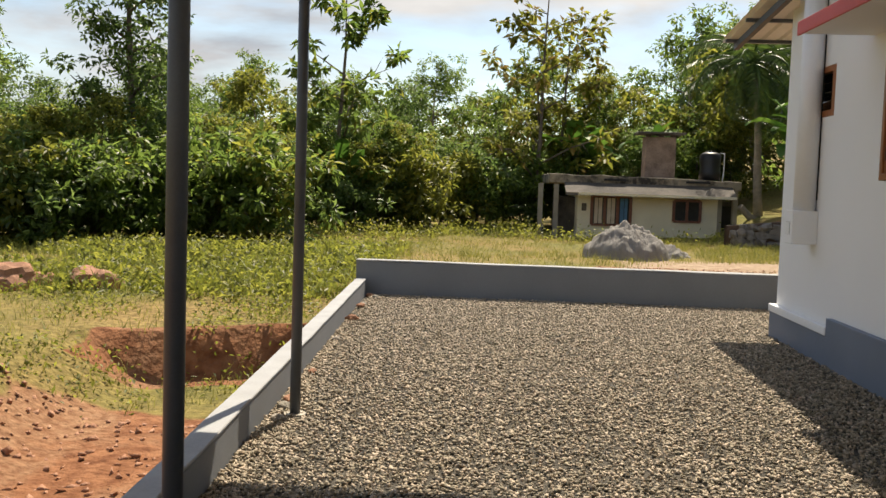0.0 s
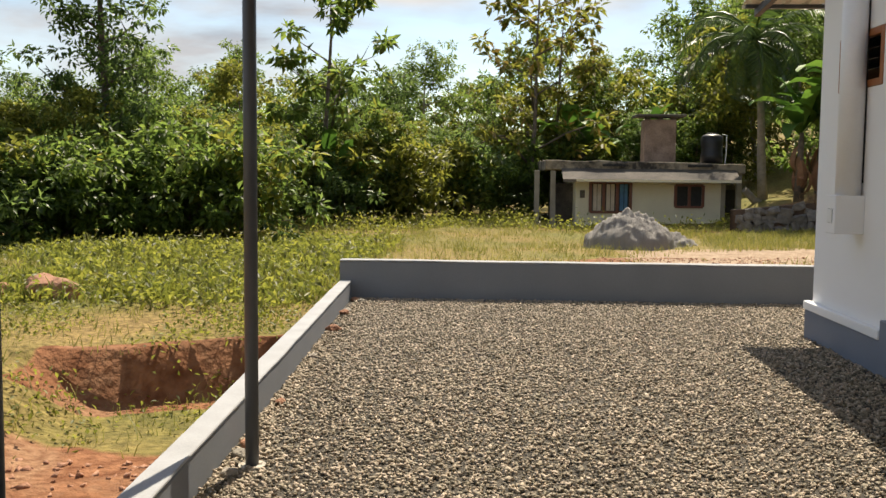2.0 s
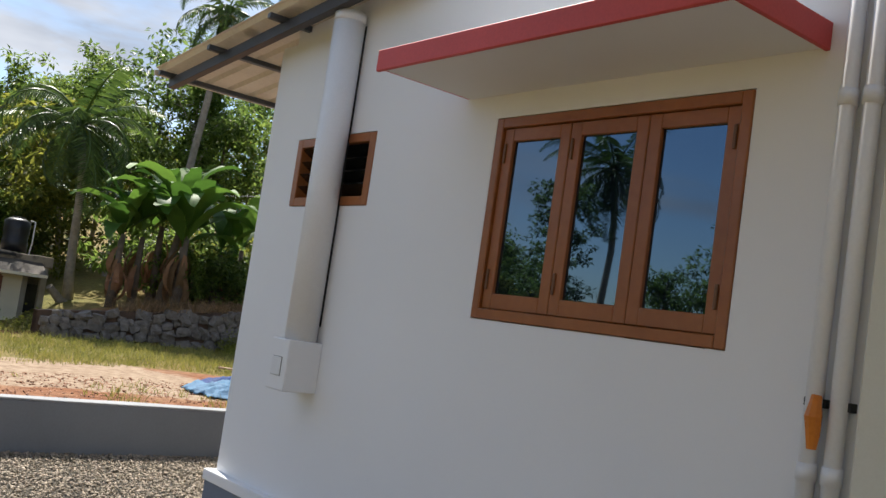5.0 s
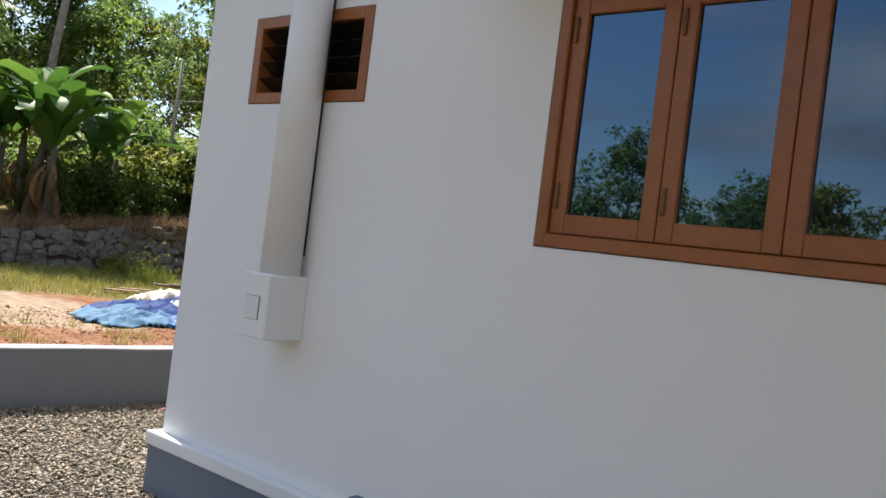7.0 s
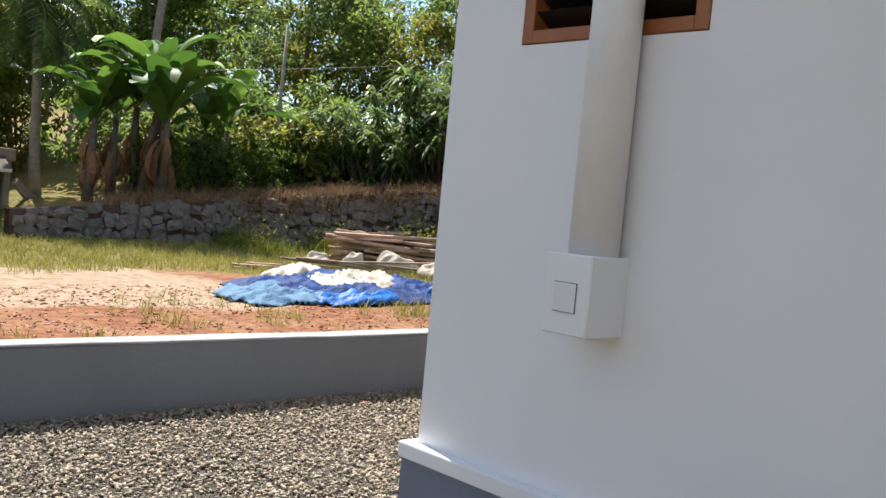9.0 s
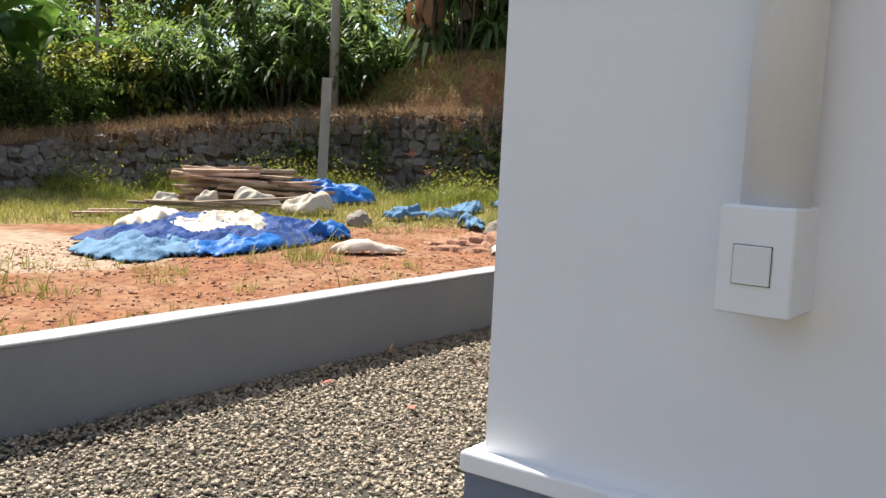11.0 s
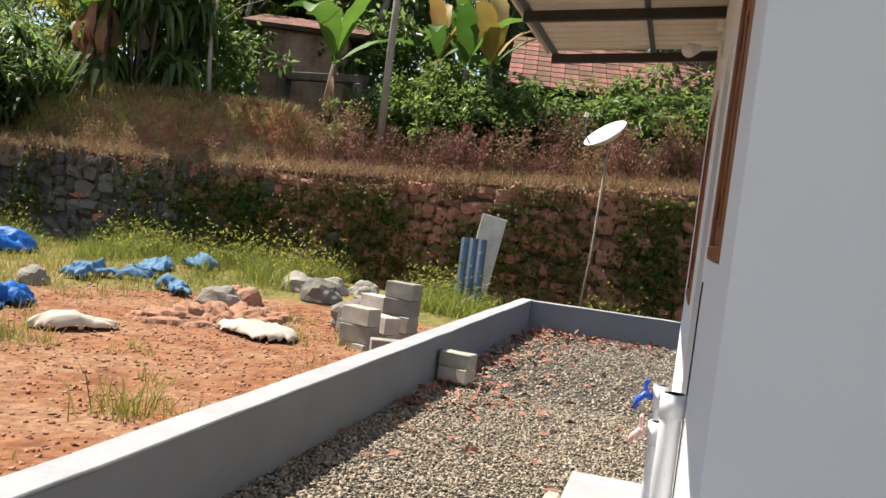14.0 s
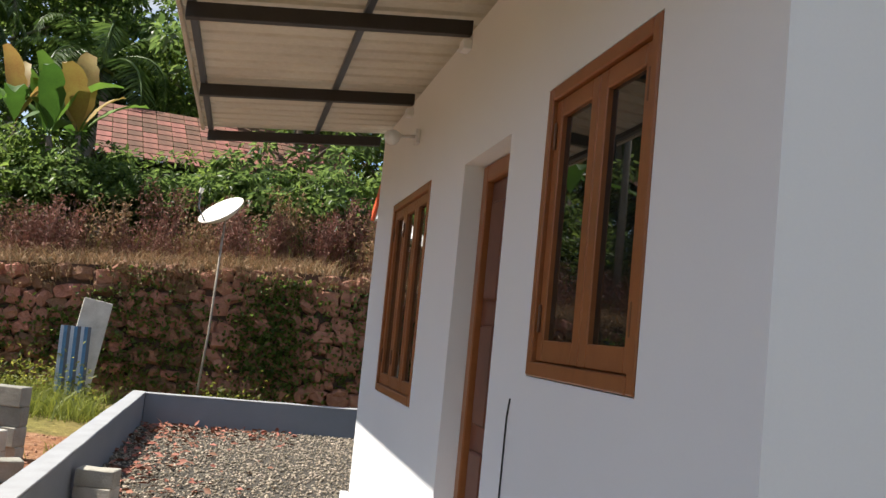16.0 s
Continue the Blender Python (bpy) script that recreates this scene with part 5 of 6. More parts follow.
gr = [stones(82000, -4.5, -0.06, -6.6, 2.23, 0.0128, 1), stones(32000, -0.06, 6.5, 0.07, 2.23, 0.0128, 2), stones(9000, 6.5, 12.78, -1.0, 2.24, 0.018, 3), stones(5200, -3.5, 1.3, 2.45, 4.3, 0.02, 4, -0.02)]
base, vv, ff = 0, [], []
for v, f in gr:
    vv.append(v)
    ff.append(f + base)
    base += len(v)
tagged(new("gravel_stones", fast_mesh("gravel_stones", np.concatenate(vv), np.concatenate(ff), GRAVEL)), "loose crushed grey-brown gravel stones", "gravel", kind="stuff")
v, f = stones(1600, -8, -4.75, -9, -2.2, 0.034, 5, -0.0)
v[:, 2] += np.repeat([ground_height(*p[:2]) for p in v.reshape(-1, 6, 3)[:, 0]], 6)
v2, f2 = stones(8200, -1.0, 10.5, 2.5, 9, 0.021, 6)
v2[:, 2] += np.repeat([ground_height(*p[:2]) for p in v2.reshape(-1, 6, 3)[:, 0]], 6)
tagged(new("soil_stones", fast_mesh("soil_stones", np.concatenate([v, v2]), np.concatenate([f, f2 + len(v)]), SOILROCK)), "small red stones and clods on the bare soil", "stones", kind="stuff")
n = 420
lx = G.uniform(5.2, 12.7, n)
spots = np.c_[lx, 2.2 - np.abs(G.normal(size=n)) * 0.55, np.full(n, 0.025)]
far_end = np.c_[12.75 - np.abs(G.normal(size=220)) * 0.8, G.uniform(0.1, 2.1, 220), np.full(220, 0.025)]
few = np.c_[G.uniform(1, 8, 60), G.uniform(0.3, 2.2, 60), np.full(60, 0.025)]
spots = np.concatenate([spots, far_end, few])
v, f = leaves(spots, np.c_[G.normal(size=(len(spots), 2)), G.uniform(-0.1, 0.35, len(spots))], 0.105, 0.05, 0.1, G)
tagged(new("fallen_leaves", fast_mesh("fallen_leaves", v, f, DRYLEAF)), "dry red-brown leaves fallen on the gravel", "leaves", kind="stuff")

# ---- old house beyond the meadow ----
oh = thing("old_house", (2.25, 20.9, -0.78), "small old cream house with a mould-blackened flat roof", "house")
part("wall", block(-2.56, 2.03, 0.0, 4.5, 0.0, 2.06, 0.01), OLDWALL, oh)
# set-back end walls, darker than the cream front
part("side_wall", block(2.03, 2.55, 0.6, 4.4, 0.0, 1.95, 0.01), BLOTCHED, oh)
part("porch_wall", block(-3.1, -2.56, 0.9, 4.4, 0.0, 1.95, 0.01), BLOTCHED, oh)
roof_bm = block(-3.5, 2.62, -0.05, 5.0, 2.34, 2.64, 0.02)
bmesh.ops.subdivide_edges(roof_bm, edges=[e for e in roof_bm.edges if e.calc_length() > 2], cuts=14)
for v in roof_bm.verts:
    v.co += Vector((0, noise.noise((v.co.x * 2, v.co.z * 3, 1.0)) * 0.05, noise.noise((v.co.x * 1.4, v.co.y, 5.0)) * 0.07 - 0.012 * v.co.x))
roof_slab = part("roof", roof_bm, ROOFSLAB, oh, "stained flat concrete roof")
for x0, x1 in ((-1.75, -1.05), (0.85, 1.6)):
    # near-black bar in place of the shade inside a roof slot
    part("slot", block(x0, x1, -0.12, -0.08, 2.50, 2.57), DARK_FILL, roof_slab)
v = [(-3.0, -0.72, 2.02), (2.32, -0.72, 2.02), (2.32, 0.02, 2.36), (-3.0, 0.02, 2.36), (-3.0, -0.72, 2.10), (2.32, -0.72, 2.10), (2.32, 0.02, 2.46), (-3.0, 0.02, 2.46)]
put("sunshade", v, [(3, 2, 1, 0), (4, 5, 6, 7), (0, 1, 5, 4), (1, 2, 6, 5), (2, 3, 7, 6), (3, 0, 4, 7)], BLOTCHED, oh, "sloping blackened window shade")
part("shade_edge", block(-2.6, 2.32, -0.745, -0.722, 2.03, 2.11), OLDWALL, oh)
for x0, x1, z0, z1, bars in ((-2.1, -0.86, 1.08, 2.0, 2), (0.51, 1.35, 1.27, 1.94, 1)):
    # near-black block stands for the unlit room behind the bars
    wn_ = part("window", block(x0, x1, -0.03, 0.0, z0, z1), DARK_FILL, oh, "dark wooden barred window")
    for k in range(bars + 2):
        xx = x0 + (x1 - x0) * k / (bars + 1)
        part("frame", block(xx - 0.045, xx + 0.045, -0.06, -0.03, z0, z1), DOORWOOD, wn_)
    for zz in (z0, z1):
        part("frame", block(x0, x1, -0.055, -0.032, zz - 0.035, zz + 0.035), DOORWOOD, wn_)
    if bars == 2:
        for a in (0.07, 0.40, 0.72):
            part("curtain", block(x0 + (x1 - x0) * a, x0 + (x1 - x0) * (a + 0.2), -0.034, -0.031, z0 + 0.05, z1 - 0.05), TARP3 if a > 0.7 else SACK, wn_)
        for k in range(9):
            xb = x0 + (x1 - x0) * (k + 0.5) / 9
            part("bar", block(xb - 0.008, xb + 0.008, -0.05, -0.036, z0 + 0.03, z1 - 0.03), DARK_FILL, wn_)
part("meter_box", block(-2.42, -2.27, -0.05, 0.0, 1.52, 1.76, 0.01), BLOTCHED, oh, "dark metal meter box")
# solid near-black sheet for the shade inside the doorway
part("door", block(2.10, 2.48, 0.54, 0.6, 0.2, 1.8), DARK_FILL, oh, "dark sheet for the shade in the doorway")
part("corner_pier", block(1.90, 2.032, -0.03, 0.03, 0.0, 2.05, 0.01), POLE, oh, "bare plaster corner")
for x in (-3.25, -3.75, 2.45):
    part("column", block(x - 0.08, x + 0.08, 0.0, 0.16, 0.0, 2.36, 0.01), POLE, oh)
ch = part("chimney", block(-0.28, 0.72, 1.2, 2.0, 2.62, 4.02, 0.02), CHIMNEY, oh, "soot-stained brick chimney")
cap_bm = block(-0.56, 1.0, 1.02, 2.18, 4.10, 4.18, 0.01)
for v in cap_bm.verts:
    v.co.z += 0.05 * noise.noise((v.co.x * 2, v.co.y * 2, 3.0))
part("cap", cap_bm, BLOTCHED, ch)
for x in (-0.2, 0.22, 0.62):
    part("leg", block(x - 0.08, x + 0.08, 1.22, 1.34, 4.02, 4.12), BLOTCHED, ch)
tank = thing("water_tank", (4.17, 22.4, 1.86), "black plastic water tank on the old roof", "tank")
put("body", *tube([(0, 0, 0), (0, 0, 0.3), (0, 0, 0.33), (0, 0, 0.6), (0, 0, 0.85), (0, 0, 0.93)], [0.35, 0.35, 0.33, 0.35, 0.35, 0.22], 24), BLACK, tank, "", True)
put("lid", *tube([(0, 0, 0.93), (0, 0, 0.98)], [0.17, 0.16], 18), BLACK, tank, "", True)
put("outlet_pipe", *tube([(0.3, -0.1, 0.92), (0.44, -0.1, 0.9), (0.44, -0.1, 0.3), (0.40, -0.1, -0.1)], 0.02, 8), PIPE, tank)
put("debris_heap", *tube([(0, 0, 0.6), (0.35, 0, 0.3), (0.8, 0, 0.0)], [0.10, 0.12, 0.16], 7), PALEBARK).matrix_world = pose(4.75, 20.5, 0.45, 0, 0, 20)
tagged(bpy.data.objects["debris_heap"], "dry branches leaning on the old house", "branches")

# ---- heaps, stones and boards on the bare ground ----


def heap(name, x, y, rx, ry, h, mat, label, category, seed, rough=0.18, turn=0.0, power=1.0, n=26, sharp=4.0, z=None):
    """An uneven mound that sits on the ground."""
    vs, fs = [], []
    for j in range(n + 1):
        for i in range(n + 1):
            u, w = -1 + 2 * i / n, -1 + 2 * j / n
            r = math.hypot(u, w)
            k = max(0.0, 1 - r) ** power
            nz = noise.noise((u * sharp, w * sharp, seed)) * rough + noise.noise((u * sharp * 3, w * sharp * 3, seed)) * rough * 0.45
            vs.append((u * rx * (1 + nz * 0.4), w * ry * (1 + nz * 0.4), h * k * (1 + nz * 2.0) + nz * h * 0.35 * (1 if r < 0.95 else 0) - (0.08 if r > 0.97 else 0)))
    for j in range(n):
        for i in range(n):
            a = j * (n + 1) + i
            fs.append((a, a + 1, a + n + 2, a + n + 1))
    ob = put(name, vs, fs, mat, smooth=True)
    ob.matrix_world = pose(x, y, ground_height(x, y) if z is None else z, 0, 0, turn)
    return tagged(ob, label, category)


heap("sand_mound", 0.12, 12.3, 1.0, 0.95, 0.84, SAND, "flat-topped pile of grey crushed sand on the meadow", "sand pile", 2, 0.10, 0, 0.42, 56, 4.2)
heap("sand_mound", 1.2, 12.9, 0.6, 0.5, 0.3, SAND, "low spill of grey sand beside the pile", "sand pile", 5, 0.25, 0, 0.9)
heap("earth_mound", 8.6, 5.5, 1.25, 0.6, 0.15, SOILROCK, "mound of broken red earth", "earth mound", 9, 0.45, -25, 0.7, 44, 6)


def rock(x, y, size, seed, mat, label, flat=0.7, sink=0.25, z=None, group=""):
    bm = bmesh.new()
    bmesh.ops.create_icosphere(bm, subdivisions=3, radius=1)
    for v in bm.verts:
        p = v.co.copy()
        d = 1 + 0.32 * noise.noise(p * 1.3 + Vector((seed, 0, 0))) + 0.12 * noise.noise(p * 3.5 + Vector((0, seed, 0)))
        v.co = Vector((round(p.x * d * 4.5) / 4.5 * 0.35 + p.x * d * 0.65, p.y * d * 0.8, p.z * d * flat)) * size
    ob = part("boulder", bm, mat, smooth=False)
    ob.matrix_world = pose(x, y, (ground_height(x, y) if z is None else z) + size * flat * (1 - sink) - size * 0.25, 0, 0, seed * 40)
    return tagged(ob, label, "rock", group)


rock(8.83, 8.43, 0.24, 1, BOULDER, "grey-brown rock on the bare ground")
for x, y, s, k in ((-9.4, 2.3, 0.42, 2), (-8.4, 2.5, 0.30, 3), (-8.1, 2.35, 0.26, 4), (-9.0, 2.5, 0.2, 5), (-8.55, 2.8, 0.25, 16)):
    rock(x, y, s, k, SOILROCK, "reddish boulder in the meadow grass", 0.7, 0.3, None, "boulders in the meadow")
for x, y, s, k in ((11.2, 5.2, 0.34, 6), (12.2, 5.4, 0.26, 7), (12.6, 5.0, 0.24, 8), (11.9, 4.7, 0.25, 9), (10.2, 5.9, 0.22, 10), (9.3, 5.9, 0.3, 12), (12.0, 5.9, 0.3, 11)):
    rock(x, y, s, k, BOULDER, "pale rubble boulder near the stone wall", 0.7, 0.3, None, "rubble boulders")
for x, y, s, k in ((9.9, 5.8, 0.24, 13), (10.6, 6.3, 0.17, 14), (8.9, 5.2, 0.12, 15)):
    rock(x, y, s, k, SOILROCK, "broken chunk of red laterite", 0.7, 0.3, None, "laterite chunks")
for x, y, s, k in ((-4.46, 1.1, 0.05, 20), (-4.47, 0.95, 0.06, 21), (-4.42, 0.1, 0.06, 22), (-4.41, -0.1, 0.07, 23), (-4.36, -1.4, 0.045, 24), (-4.25, -3.85, 0.06, 25), (-4.24, -4.05, 0.055, 26), (-4.50, 2.0, 0.05, 27), (-4.42, 1.9, 0.045, 28), (-4.29, -2.9, 0.04, 29), (-4.22, -4.35, 0.05, 30)):
    rock(x, y, s, k, SOILROCK if k % 2 else BOULDER, "broken brick bit by the low wall", 0.6, 0.3, 0.0, "rubble bits by the wall")


def concrete_block(x, y, z, turn, label="grey solid concrete block", size=(0.40, 0.22, 0.20), tilt=0.0):
    bm = block(-size[0] / 2, size[0] / 2, -size[1] / 2, size[1] / 2, 0, size[2], 0.008)
    bmesh.ops.subdivide_edges(bm, edges=[e for e in bm.edges if e.calc_length() > 0.1], cuts=2, use_grid_fill=True)
    for v in bm.verts:
        v.co += Vector((noise.noise(v.co * 9 + Vector((x, y, z))), noise.noise(v.co * 9 + Vector((y, x, z))), noise.noise(v.co * 9 + Vector((z, x, y))))) * 0.006
    ob = part("concrete_block", bm, CONCRETE)
    ob.matrix_world = pose(x, y, z, tilt, 0, turn + 62)
    return tagged(ob, label, "block", "concrete blocks")


for x, y, top, turn in ((7.95, 3.47, 0.46, 6), (8.36, 3.33, 0.35, -8), (8.89, 3.27, 0.73, 12), (9.0, 3.62, 0.52, 2)):
    k = 0
    while top - 0.2 - 0.203 * k > ground_height(x, y) - 0.19:
        concrete_block(x, y, top - 0.2 - 0.203 * k, turn + (0, 7, -5, 4)[k % 4], "grey concrete block in a small stack")
        k += 1
rock(9.25, 3.95, 0.34, 71, BOULDER, "pale rubble boulder beside the blocks", 0.8, 0.1)
concrete_block(9.5, 3.45, ground_height(9.5, 3.45), 60, "grey concrete block leaning on a stack", (0.40, 0.2, 0.15), 28)
concrete_block(7.6, 3.0, ground_height(7.6, 3.0), 50, "single concrete block on the soil")
for k in range(2):
    concrete_block(6.72, 2.03, 0.015 + 0.145 * k, 12 + 6 * k, "pale concrete block on the gravel", (0.32, 0.2, 0.143))
concrete_block(-0.62, 3.6, ground_height(-0.62, 3.6), 5, "concrete block behind the yard wall", (0.30, 0.2, 0.15))

# ---- tarpaulins, sacks and timber ----


def cloth(name, x, y, rx, ry, h, mat, label, category, seed, turn=0.0, n=34, fold=0.5, z=None, ragged=0.35):
    """A crumpled sheet lying on the ground, with folds and a ragged outline."""
    vs, fs, idx = [], [], {}
    for j in range(n + 1):
        for i in range(n + 1):
            u, w = -1 + 2 * i / n, -1 + 2 * j / n
            r = math.hypot(u, w)
            lim = 0.86 + ragged * noise.noise((math.cos(math.atan2(w, u)) * 1.7, math.sin(math.atan2(w, u)) * 1.7, seed))
            if r > lim:
                continue
            au, aw = u * rx / 0.9, w * ry / 0.9
            wx = au + 0.25 * noise.noise((au * 1.5, aw * 1.5, seed + 1))
            big = noise.voronoi((wx * 1.5, aw * 2.6, seed * 1.7))[0][0] ** 2
            fine = noise.voronoi((wx * 4.0, aw * 6.5, seed * 2.3))[0][0] ** 2
            swell = 0.5 + 0.9 * noise.noise((au * 0.9, aw * 0.9, seed + 3))
            rid = (1 - abs(noise.noise((wx * 1.3 + 0.8 * aw, aw * 3.2, seed + 9)))) ** 6
            rid2 = (1 - abs(noise.noise((wx * 3.1 - 1.4 * aw, aw * 5.0, seed + 12)))) ** 5
            hh = h * max(0.03, 0.40 * max(0.25, swell) + fold * (1.5 * min(big, 0.35) + (0.75 * rid + 0.42 * rid2) * min(1.0, 0.16 / h)) + (0.1 + 0.5 * fold) * min(fine, 0.35)) * (1 - (r / lim) ** 6)
            idx[i, j] = len(vs)
            vs.append((u * rx + 0.05 * noise.noise((u * 4, w * 4, seed)), w * ry, max(0.012, hh) + 0.012 * (1 + fine)))
    for j in range(n):
        for i in range(n):
            q = [(i, j), (i + 1, j), (i + 1, j + 1), (i, j + 1)]
            if all(p in idx for p in q):
                fs.append([idx[p] for p in q])
    ob = put(name, vs, fs, mat, smooth=True)
    m = ob.modifiers.new("thickness", "SOLIDIFY")
    m.thickness = 0.006
    ob.matrix_world = pose(x, y, ground_height(x, y) if z is None else z, 0, 0, turn)
    return tagged(ob, label, category)


cloth("tarpaulin", 5.9, 8.35, 2.75, 1.75, 0.19, TARP, "crumpled dark blue tarpaulin on the bare ground", "tarpaulin", 1, 26, 100, 0.6, None, 0.3)
cloth("tarpaulin", 3.9, 7.4, 1.1, 0.8, 0.16, TARP3, "faded grey-blue end of a crumpled tarpaulin", "tarpaulin", 21, 30, 50, 0.6)
cloth("tarpaulin", 4.7, 6.75, 0.95, 0.34, 0.17, TARP2, "bright blue fold of a tarpaulin", "tarpaulin", 22, 8, 34, 0.6)
cloth("plastic_sheet", 6.2, 8.75, 1.7, 0.8, 0.17, SACK2, "cream plastic sheet thrown over a tarpaulin", "plastic sheet", 2, 42, 80, 0.45, ground_height(6.2, 8.75) + 0.10)
cloth("sack", 5.7, 9.75, 1.15, 0.42, 0.34, SACK, "buff woven sheet folded on a tarpaulin", "sack", 3, 38, 34, 0.4, ground_height(5.7, 9.75) + 0.06)
cloth("sack", 6.2, 5.95, 0.64, 0.24, 0.38, SACK, "buff woven sack lying on the soil", "sack", 4, -21, 30, 0.2, None, 0.15)
cloth("sack", 7.8, 4.6, 0.52, 0.68, 0.14, SACK2, "pale torn sack on red earth", "sack", 5, -30, 34, 0.5)
cloth("tarpaulin", 7.0, 7.35, 0.6, 0.28, 0.24, TARP2, "bright blue corner of a tarpaulin", "tarpaulin", 6, 10, 30, 0.6)
for x, y, rx, s in ((10.0, 8.35, 0.55, 7), (11.75, 8.35, 0.6, 8), (9.9, 6.95, 0.5, 9), (12.6, 8.0, 0.5, 10), (10.4, 7.9, 0.35, 11)):
    cloth("cloth", x, y, rx, rx * 0.5, 0.16, TARP3, "faded blue torn cloth on the grass", "cloth", s, s * 25, 30, 0.8, None, 0.6)
cloth("tarpaulin", 11.25, 11.45, 1.2, 0.8, 1.0, TARP2, "bright blue tarpaulin draped over the end of a timber stack", "tarpaulin", 12, -38, 60, 0.3, None, 0.2)
for x, y, rx, s in ((7.9, 12.2, 0.34, 13), (8.45, 11.8, 0.32, 14), (9.1, 11.15, 0.55, 15), (9.3, 10.05, 0.58, 16)):
    cloth("sack", x, y, rx, rx * 0.6, 0.66, SACK2 if s % 2 else SACK, "stuffed white plastic sack by the timber", "sack", s, -40 + s % 3 * 9, 34, 0.35, None, 0.15)
pile = thing("timber_stack", (9.98, 12.15, ground_height(9.98, 12.15)), "untidy stack of weathered boards", "timber stack", turn=-43)
R2 = np.random.default_rng(33)
for k in range(63):
    lay = k // 7
    ln = R2.uniform(1.7, 2.7) * (1 - 0.03 * lay)
    wd = R2.uniform(0.06, 0.1)
    b = part("board", block(-ln / 2, ln / 2, -wd, wd, 0, 0.055, 0.004), TIMBER, pile)
    b.matrix_local = pose(R2.uniform(-0.6, 0.6) - 0.03 * lay, -0.62 + 0.19 * (k % 7) + R2.normal() * 0.05, 0.03 + 0.072 * lay + R2.uniform(0, 0.02), R2.normal() * 6, R2.normal() * (1.8 + 0.25 * lay), R2.normal() * (5 + 1.9 * lay))
for k in range(5):
    ln = R2.uniform(2.2, 3.0)
    b = part("loose_board", block(-ln / 2, ln / 2, -0.06, 0.06, 0, 0.04, 0.004), TIMBER)
    x, y = 7.0 + 0.35 * k, 11.3 - 0.12 * k
    b.matrix_world = pose(x, y, ground_height(x, y) + 0.05 * k + 0.02, 0, R2.normal() * 2, -18 + R2.normal() * 7)
    tagged(b, "loose pale board on the grass beside the stack", "board", "loose boards")
pk = part("board", block(-0.11, 0.11, -0.02, 0.02, 0, 2.6, 0.005), POLE)
pk.matrix_world = pose(12.35, 12.66, ground_height(12.35, 12.66) - 0.05, -6, 1, -47)
tagged(pk, "tall pale board leaning on the stone wall", "board")

# panels leaning on the wall
cs = thing("corrugated_sheet", (12.75, 3.55, ground_height(12.75, 3.55)), "blue and white corrugated sheet leaning upright", "metal sheet", turn=80)
cs.matrix_world = pose(12.75, 3.3, ground_height(12.75, 3.3), -8, 0, -76) @ Matrix.Diagonal((0.78, 1, 1, 1))
for k in range(9):
    x = -0.24 + 0.06 * k
    v = [(x, 0.012 * (k % 2), 0), (x + 0.06, 0.012 * ((k + 1) % 2), 0), (x + 0.06, 0.012 * ((k + 1) % 2), 1.2), (x, 0.012 * (k % 2), 1.2)]
    v += [(a, b + 0.004, c) for a, b, c in v]
    put("rib", v, [(0, 1, 2, 3), (7, 6, 5, 4), (0, 4, 5, 1), (2, 6, 7, 3), (1, 5, 6, 2), (3, 7, 4, 0)], (CORRUGATED, TARP3, STEEL)[k % 3], cs)
sl = part("slab", block(-0.21, 0.21, -0.025, 0.025, 0, 1.62, 0.006), CONCRETE)
sl.matrix_world = pose(13.08, 3.3, ground_height(13.08, 3.3), -9, 9, -76)
tagged(sl, "pale flat stone slab leaning behind a sheet", "slab")

# dish on a pole
di = thing("satellite_dish", (12.45, 1.74 + 0.9, 0.0), "white satellite dish tilted on a thin pole", "satellite dish")
di.location = (13.6, 1.42, ground_height(13.6, 1.42) - 0.02)
put("pole", *tube([(0.0, 0.15, 0), (0, 0.05, 1.4), (0, 0, 3.21)], 0.018, 8), PALEBARK, di, "", True)
dv, df = [], []
for j in range(7):
    r = 0.42 * j / 6
    for i in range(28):
        a = 2 * math.pi * i / 28
        dv.append((r * math.cos(a), r * math.sin(a) * 0.92, 0.16 * (r / 0.42) ** 2))
for j in range(6):
    for i in range(28):
        a, b = j * 28 + i, j * 28 + (i + 1) % 28
        df.append((a, b, b + 28, a + 28))
dish = put("reflector", dv, df, DISHWHITE, di, "", True)
sol = dish.modifiers.new("thickness", "SOLIDIFY")
sol.thickness = 0.012
dish.matrix_local = pose(0, 0, 3.2, -30, -26, 0)
put("arm", *tube([(0.0, 0.3, 3.1), (-0.1, 0.42, 3.32), (-0.15, 0.42, 3.56)], 0.014, 6), STEEL, di)
put("receiver", *tube([(-0.15, 0.42, 3.54), (-0.15, 0.40, 3.62)], [0.03, 0.035], 10), DISHWHITE, di)

# poles on the terrace
for x, y, h, r, lab, m in ((16.6, 6.35, 5.6, 0.09, "tall weathered concrete electricity pole", POLE), (14.6, 14.5, 5.5, 0.13, "thick weathered pole behind the stone wall", POLE), (11.0, 19.0, 4.6, 0.06, "slim pole among the shrubs", POLE)):
    pl_ = thing("utility_pole", (x, y, ground_height(x, y) - 0.1), lab, "pole")
    put("shaft", *tube([(0, 0, 0), (0, 0.02, h * 0.5), (0.05, 0.03, h)], [r, r * 0.85, r * 0.65], 10), m, pl_, "", True)
    if h > 5.55:
        part("crossarm", block(-0.03, 0.03, -0.5, 0.5, h - 0.8, h - 0.74, 0.004), STEEL, pl_)
        for yy in (-0.45, 0.45):
            put("insulator", *tube([(0, yy, h - 0.74), (0, yy, h - 0.64)], [0.03, 0.02], 8), DISHWHITE, pl_)
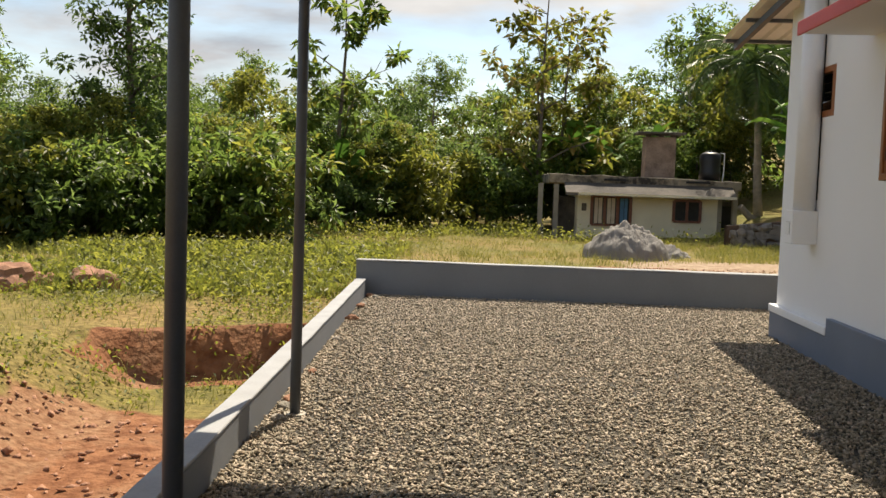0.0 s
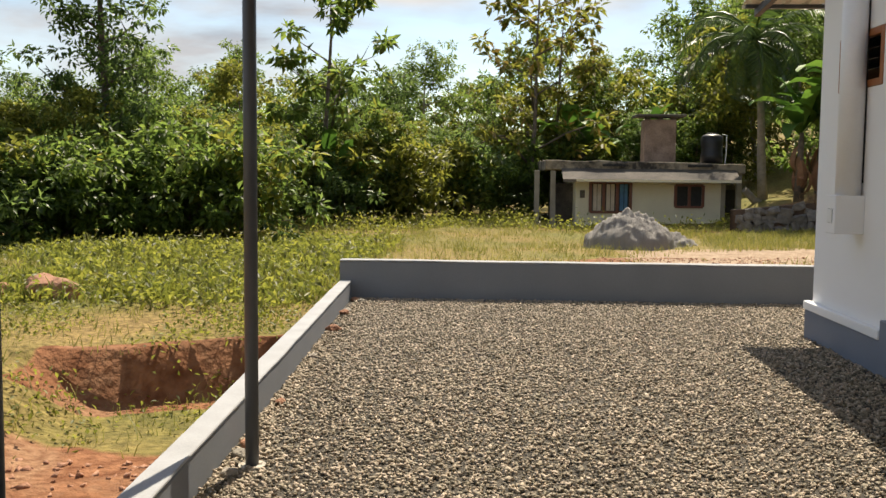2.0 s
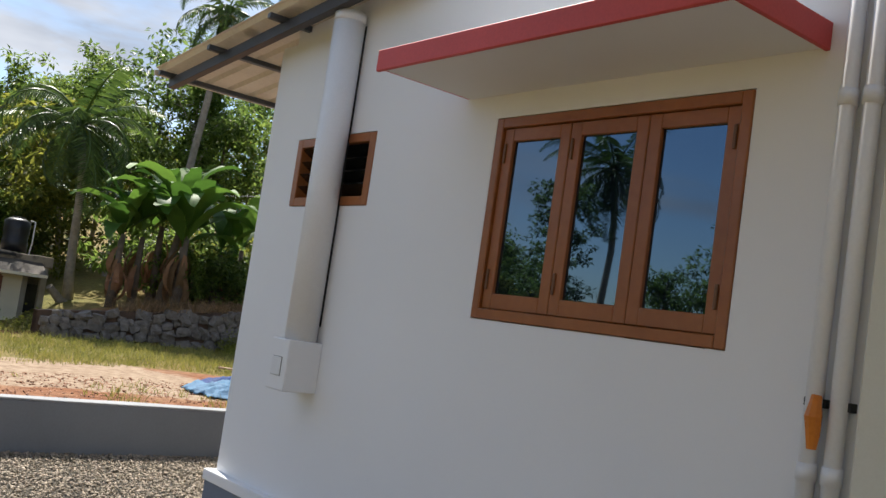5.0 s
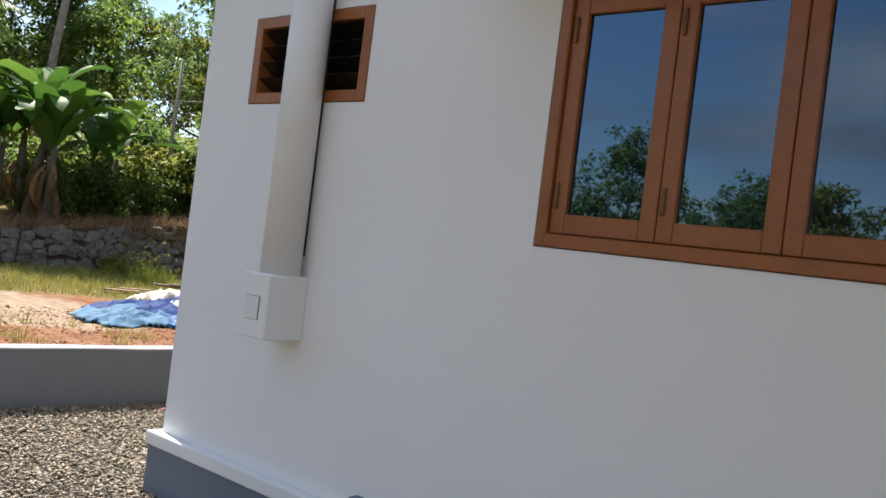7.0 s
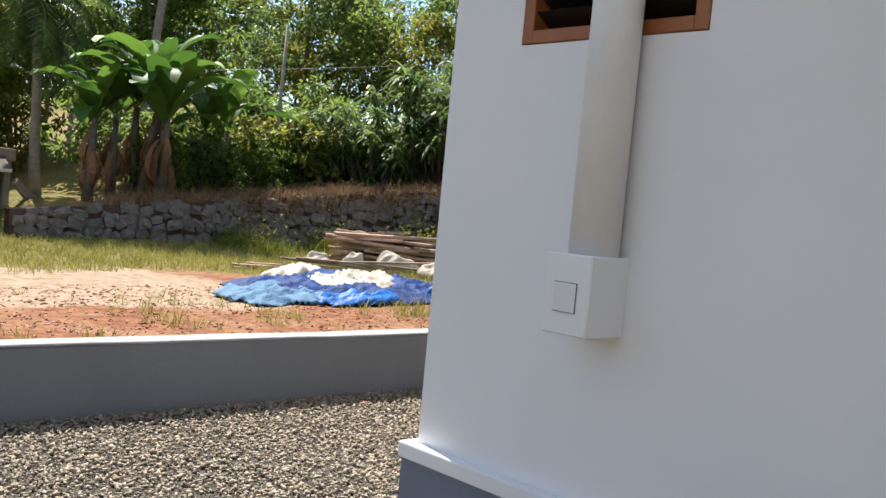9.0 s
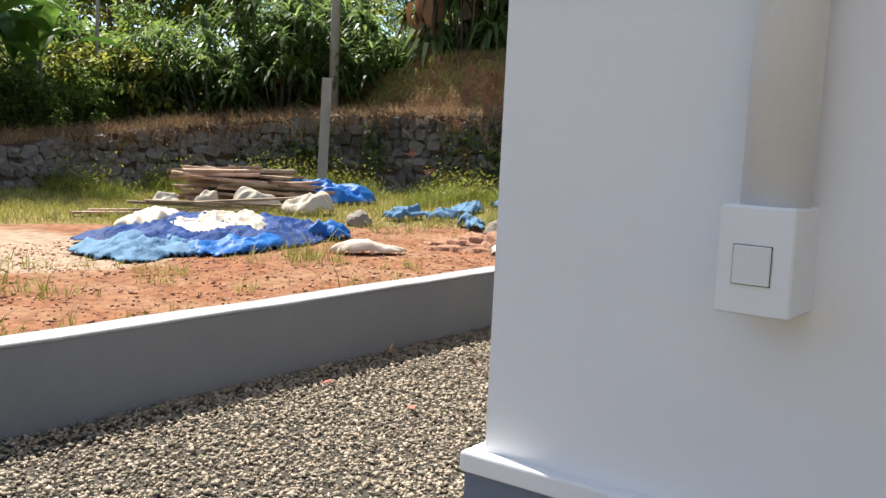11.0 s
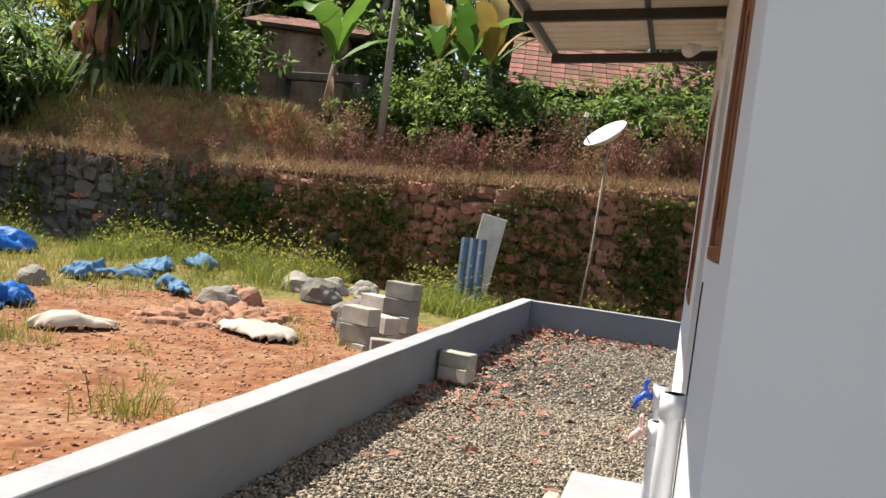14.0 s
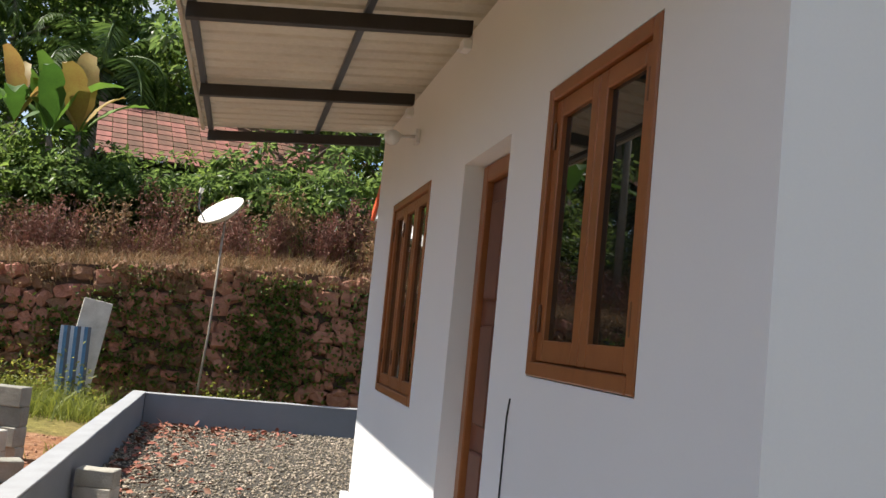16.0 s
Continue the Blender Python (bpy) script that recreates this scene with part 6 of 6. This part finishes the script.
for k, (a, b) in enumerate((((16.6, 6.5, 7.0), (24.0, 18.0, 7.0)), ((6.0, 24.0, 4.0), (30.0, 8.0, 9.0)))):
    pts = [Vector(a).lerp(Vector(b), i / 12) + Vector((0, 0, -0.5 * math.sin(math.pi * i / 12))) for i in range(13)]
    tagged(put("overhead_wire", *tube(pts, 0.008, 4), STEEL), "thin dark overhead wire between poles", "wire")

# huts on the slope
hut = thing("hut", (21.5, 10.2, ground_height(21.5, 10.2) - 0.2), "small tile-roofed hut under the trees, wall coloured dark for their shade", "hut", turn=15)
# dark brown wall colour stands in for deep shade under the trees
part("wall", block(-1.2, 1.2, -1.1, 1.1, 0, 2.2, 0.02), CHIMNEY, hut)
hr = part("roof", block(-1.5, 1.5, -1.5, 1.5, 2.2, 2.26), BLOTCHED, hut)
for j in range(8):
    for i in range(9):
        t = part("tile", block(-0.16, 0.16, -0.19, 0.19, 0, 0.03), TILE_ROOF, hr)
        t.matrix_local = pose(-1.4 + 0.36 * j, -1.4 + 0.35 * i, 2.3 + 0.09 * j, 0, -14, 0)
beamfr = thing("gate_frame", (19.3, 8.9, ground_height(19.3, 8.9) - 0.1), "old mossy concrete frame across the bank", "frame", turn=75)
part("lintel", block(-1.3, 1.3, -0.12, 0.12, 1.0, 1.2, 0.02), BLOTCHED, beamfr)
for x in (-1.15, 1.15):
    part("pier", block(x - 0.15, x + 0.15, -0.14, 0.14, 0, 1.0, 0.02), BLOTCHED, beamfr)
h2 = thing("tiled_house", (22.6, 2.2, ground_height(22.6, 2.2) - 0.3), "old house with a red tiled roof behind the hedge", "house", turn=10)
part("wall", block(-1.5, 1.8, -3.0, 2.4, 0, 2.0, 0.02), BLOTCHED, h2)
roof2 = part("roof", block(-2.0, 2.2, -3.4, 2.8, 2.0, 2.05), BLOTCHED, h2)
tile_me = None
for j in range(10):
    for i in range(18):
        if tile_me is None:
            t = part("tile", block(-0.17, 0.17, -0.165, 0.165, 0, 0.035), TILE_ROOF, roof2)
            tile_me = t.data
        else:
            t = new("tile", tile_me)
            t.parent = roof2
        t.matrix_local = pose(-1.95 + 0.3 * j, -3.3 + 0.345 * i, 2.12 + 0.17 * j, 0, -27, 0)

# ---- stones of the retaining wall ----
rw = tagged(new("wall_terrace"), "dry stone retaining wall of granite and red laterite", "stone wall", kind="structure")
core_v, core_f = [], []
STEPS = 60
for k in range(STEPS + 1):
    (px, py, fz, tz), ang = along(SPAN[-1] * k / STEPS)
    for d, z in ((0.02, fz - 0.4), (0.02, tz), (0.42, tz), (0.42, fz - 0.4)):
        core_v.append((px + d * math.sin(ang), py - d * math.cos(ang), z))
for k in range(STEPS):
    for q in range(4):
        a, b = 4 * k + q, 4 * k + (q + 1) % 4
        core_f.append((a, b, b + 4, a + 4))
put("core", core_v, core_f, MORTAR, rw)
R3 = np.random.default_rng(5)


def stone_mesh(seed, mat):
    r = np.random.default_rng(seed)
    bm = bmesh.new()
    bmesh.ops.create_cube(bm, size=1)
    bmesh.ops.subdivide_edges(bm, edges=bm.edges[:], cuts=1, use_grid_fill=True)
    for v in bm.verts:
        p = v.co * 2
        n = p.length
        q = p * (1.0 / max(1e-6, n)) * (0.86 if n > 1.6 else 0.95 if n > 1.2 else 0.98)
        v.co = (p * 0.5 + q * 0.5) * 0.5 + Vector(r.normal(size=3)) * 0.065
    me = bpy.data.meshes.new("stone")
    bm.to_mesh(me)
    bm.free()
    me.materials.append(mat)
    return me


GREY_STONES = [stone_mesh(s, GRANITE) for s in range(10)]
RED_STONES = [stone_mesh(s, LATERITE) for s in range(20, 30)]
rest = {0: ([], []), 1: ([], [])}
count = 0
row_z = 0.0
while row_z < 2.5:
    rh = R3.uniform(0.15, 0.25)
    s = 11.0 + R3.uniform(0, 0.3)
    while s < SPAN[-1] - 0.2:
        w = R3.uniform(0.14, 0.40)
        (px, py, fz, tz), ang = along(s + w / 2)
        z = fz - 0.05 + row_z + rh / 2 + R3.normal() * 0.045
        if z + rh / 2 < tz + 0.06:
            red = py < 8.6 + R3.normal() * 1.3
            jut = R3.uniform(-0.03, 0.05)
            m = Matrix.Translation((px + jut * math.sin(ang), py - jut * math.cos(ang), z)) @ pose(0, 0, 0, R3.normal() * 6, R3.normal() * 15, math.degrees(ang) + R3.normal() * 7) @ Matrix.Diagonal((w * 1.14, 0.28, rh * R3.uniform(0.95, 1.45), 1))
            me = (RED_STONES if red else GREY_STONES)[R3.integers(0, 10)]
            if py > 1.0 and s > 15.5 and count < 420 and s < 27.5:
                o = new("stone", me)
                o.parent = rw
                o.matrix_world = m
                count += 1
            else:
                vs, fs = rest[1 if red else 0]
                o = len(vs)
                vs.extend(m @ v.co for v in me.vertices)
                fs.extend(tuple(i + o for i in p.vertices) for p in me.polygons)
        s += w
    row_z += rh
for k, mat in ((0, GRANITE), (1, LATERITE)):
    if rest[k][0]:
        o = put("stones", rest[k][0], rest[k][1], mat, rw)
        tagged(o, kind="stuff")
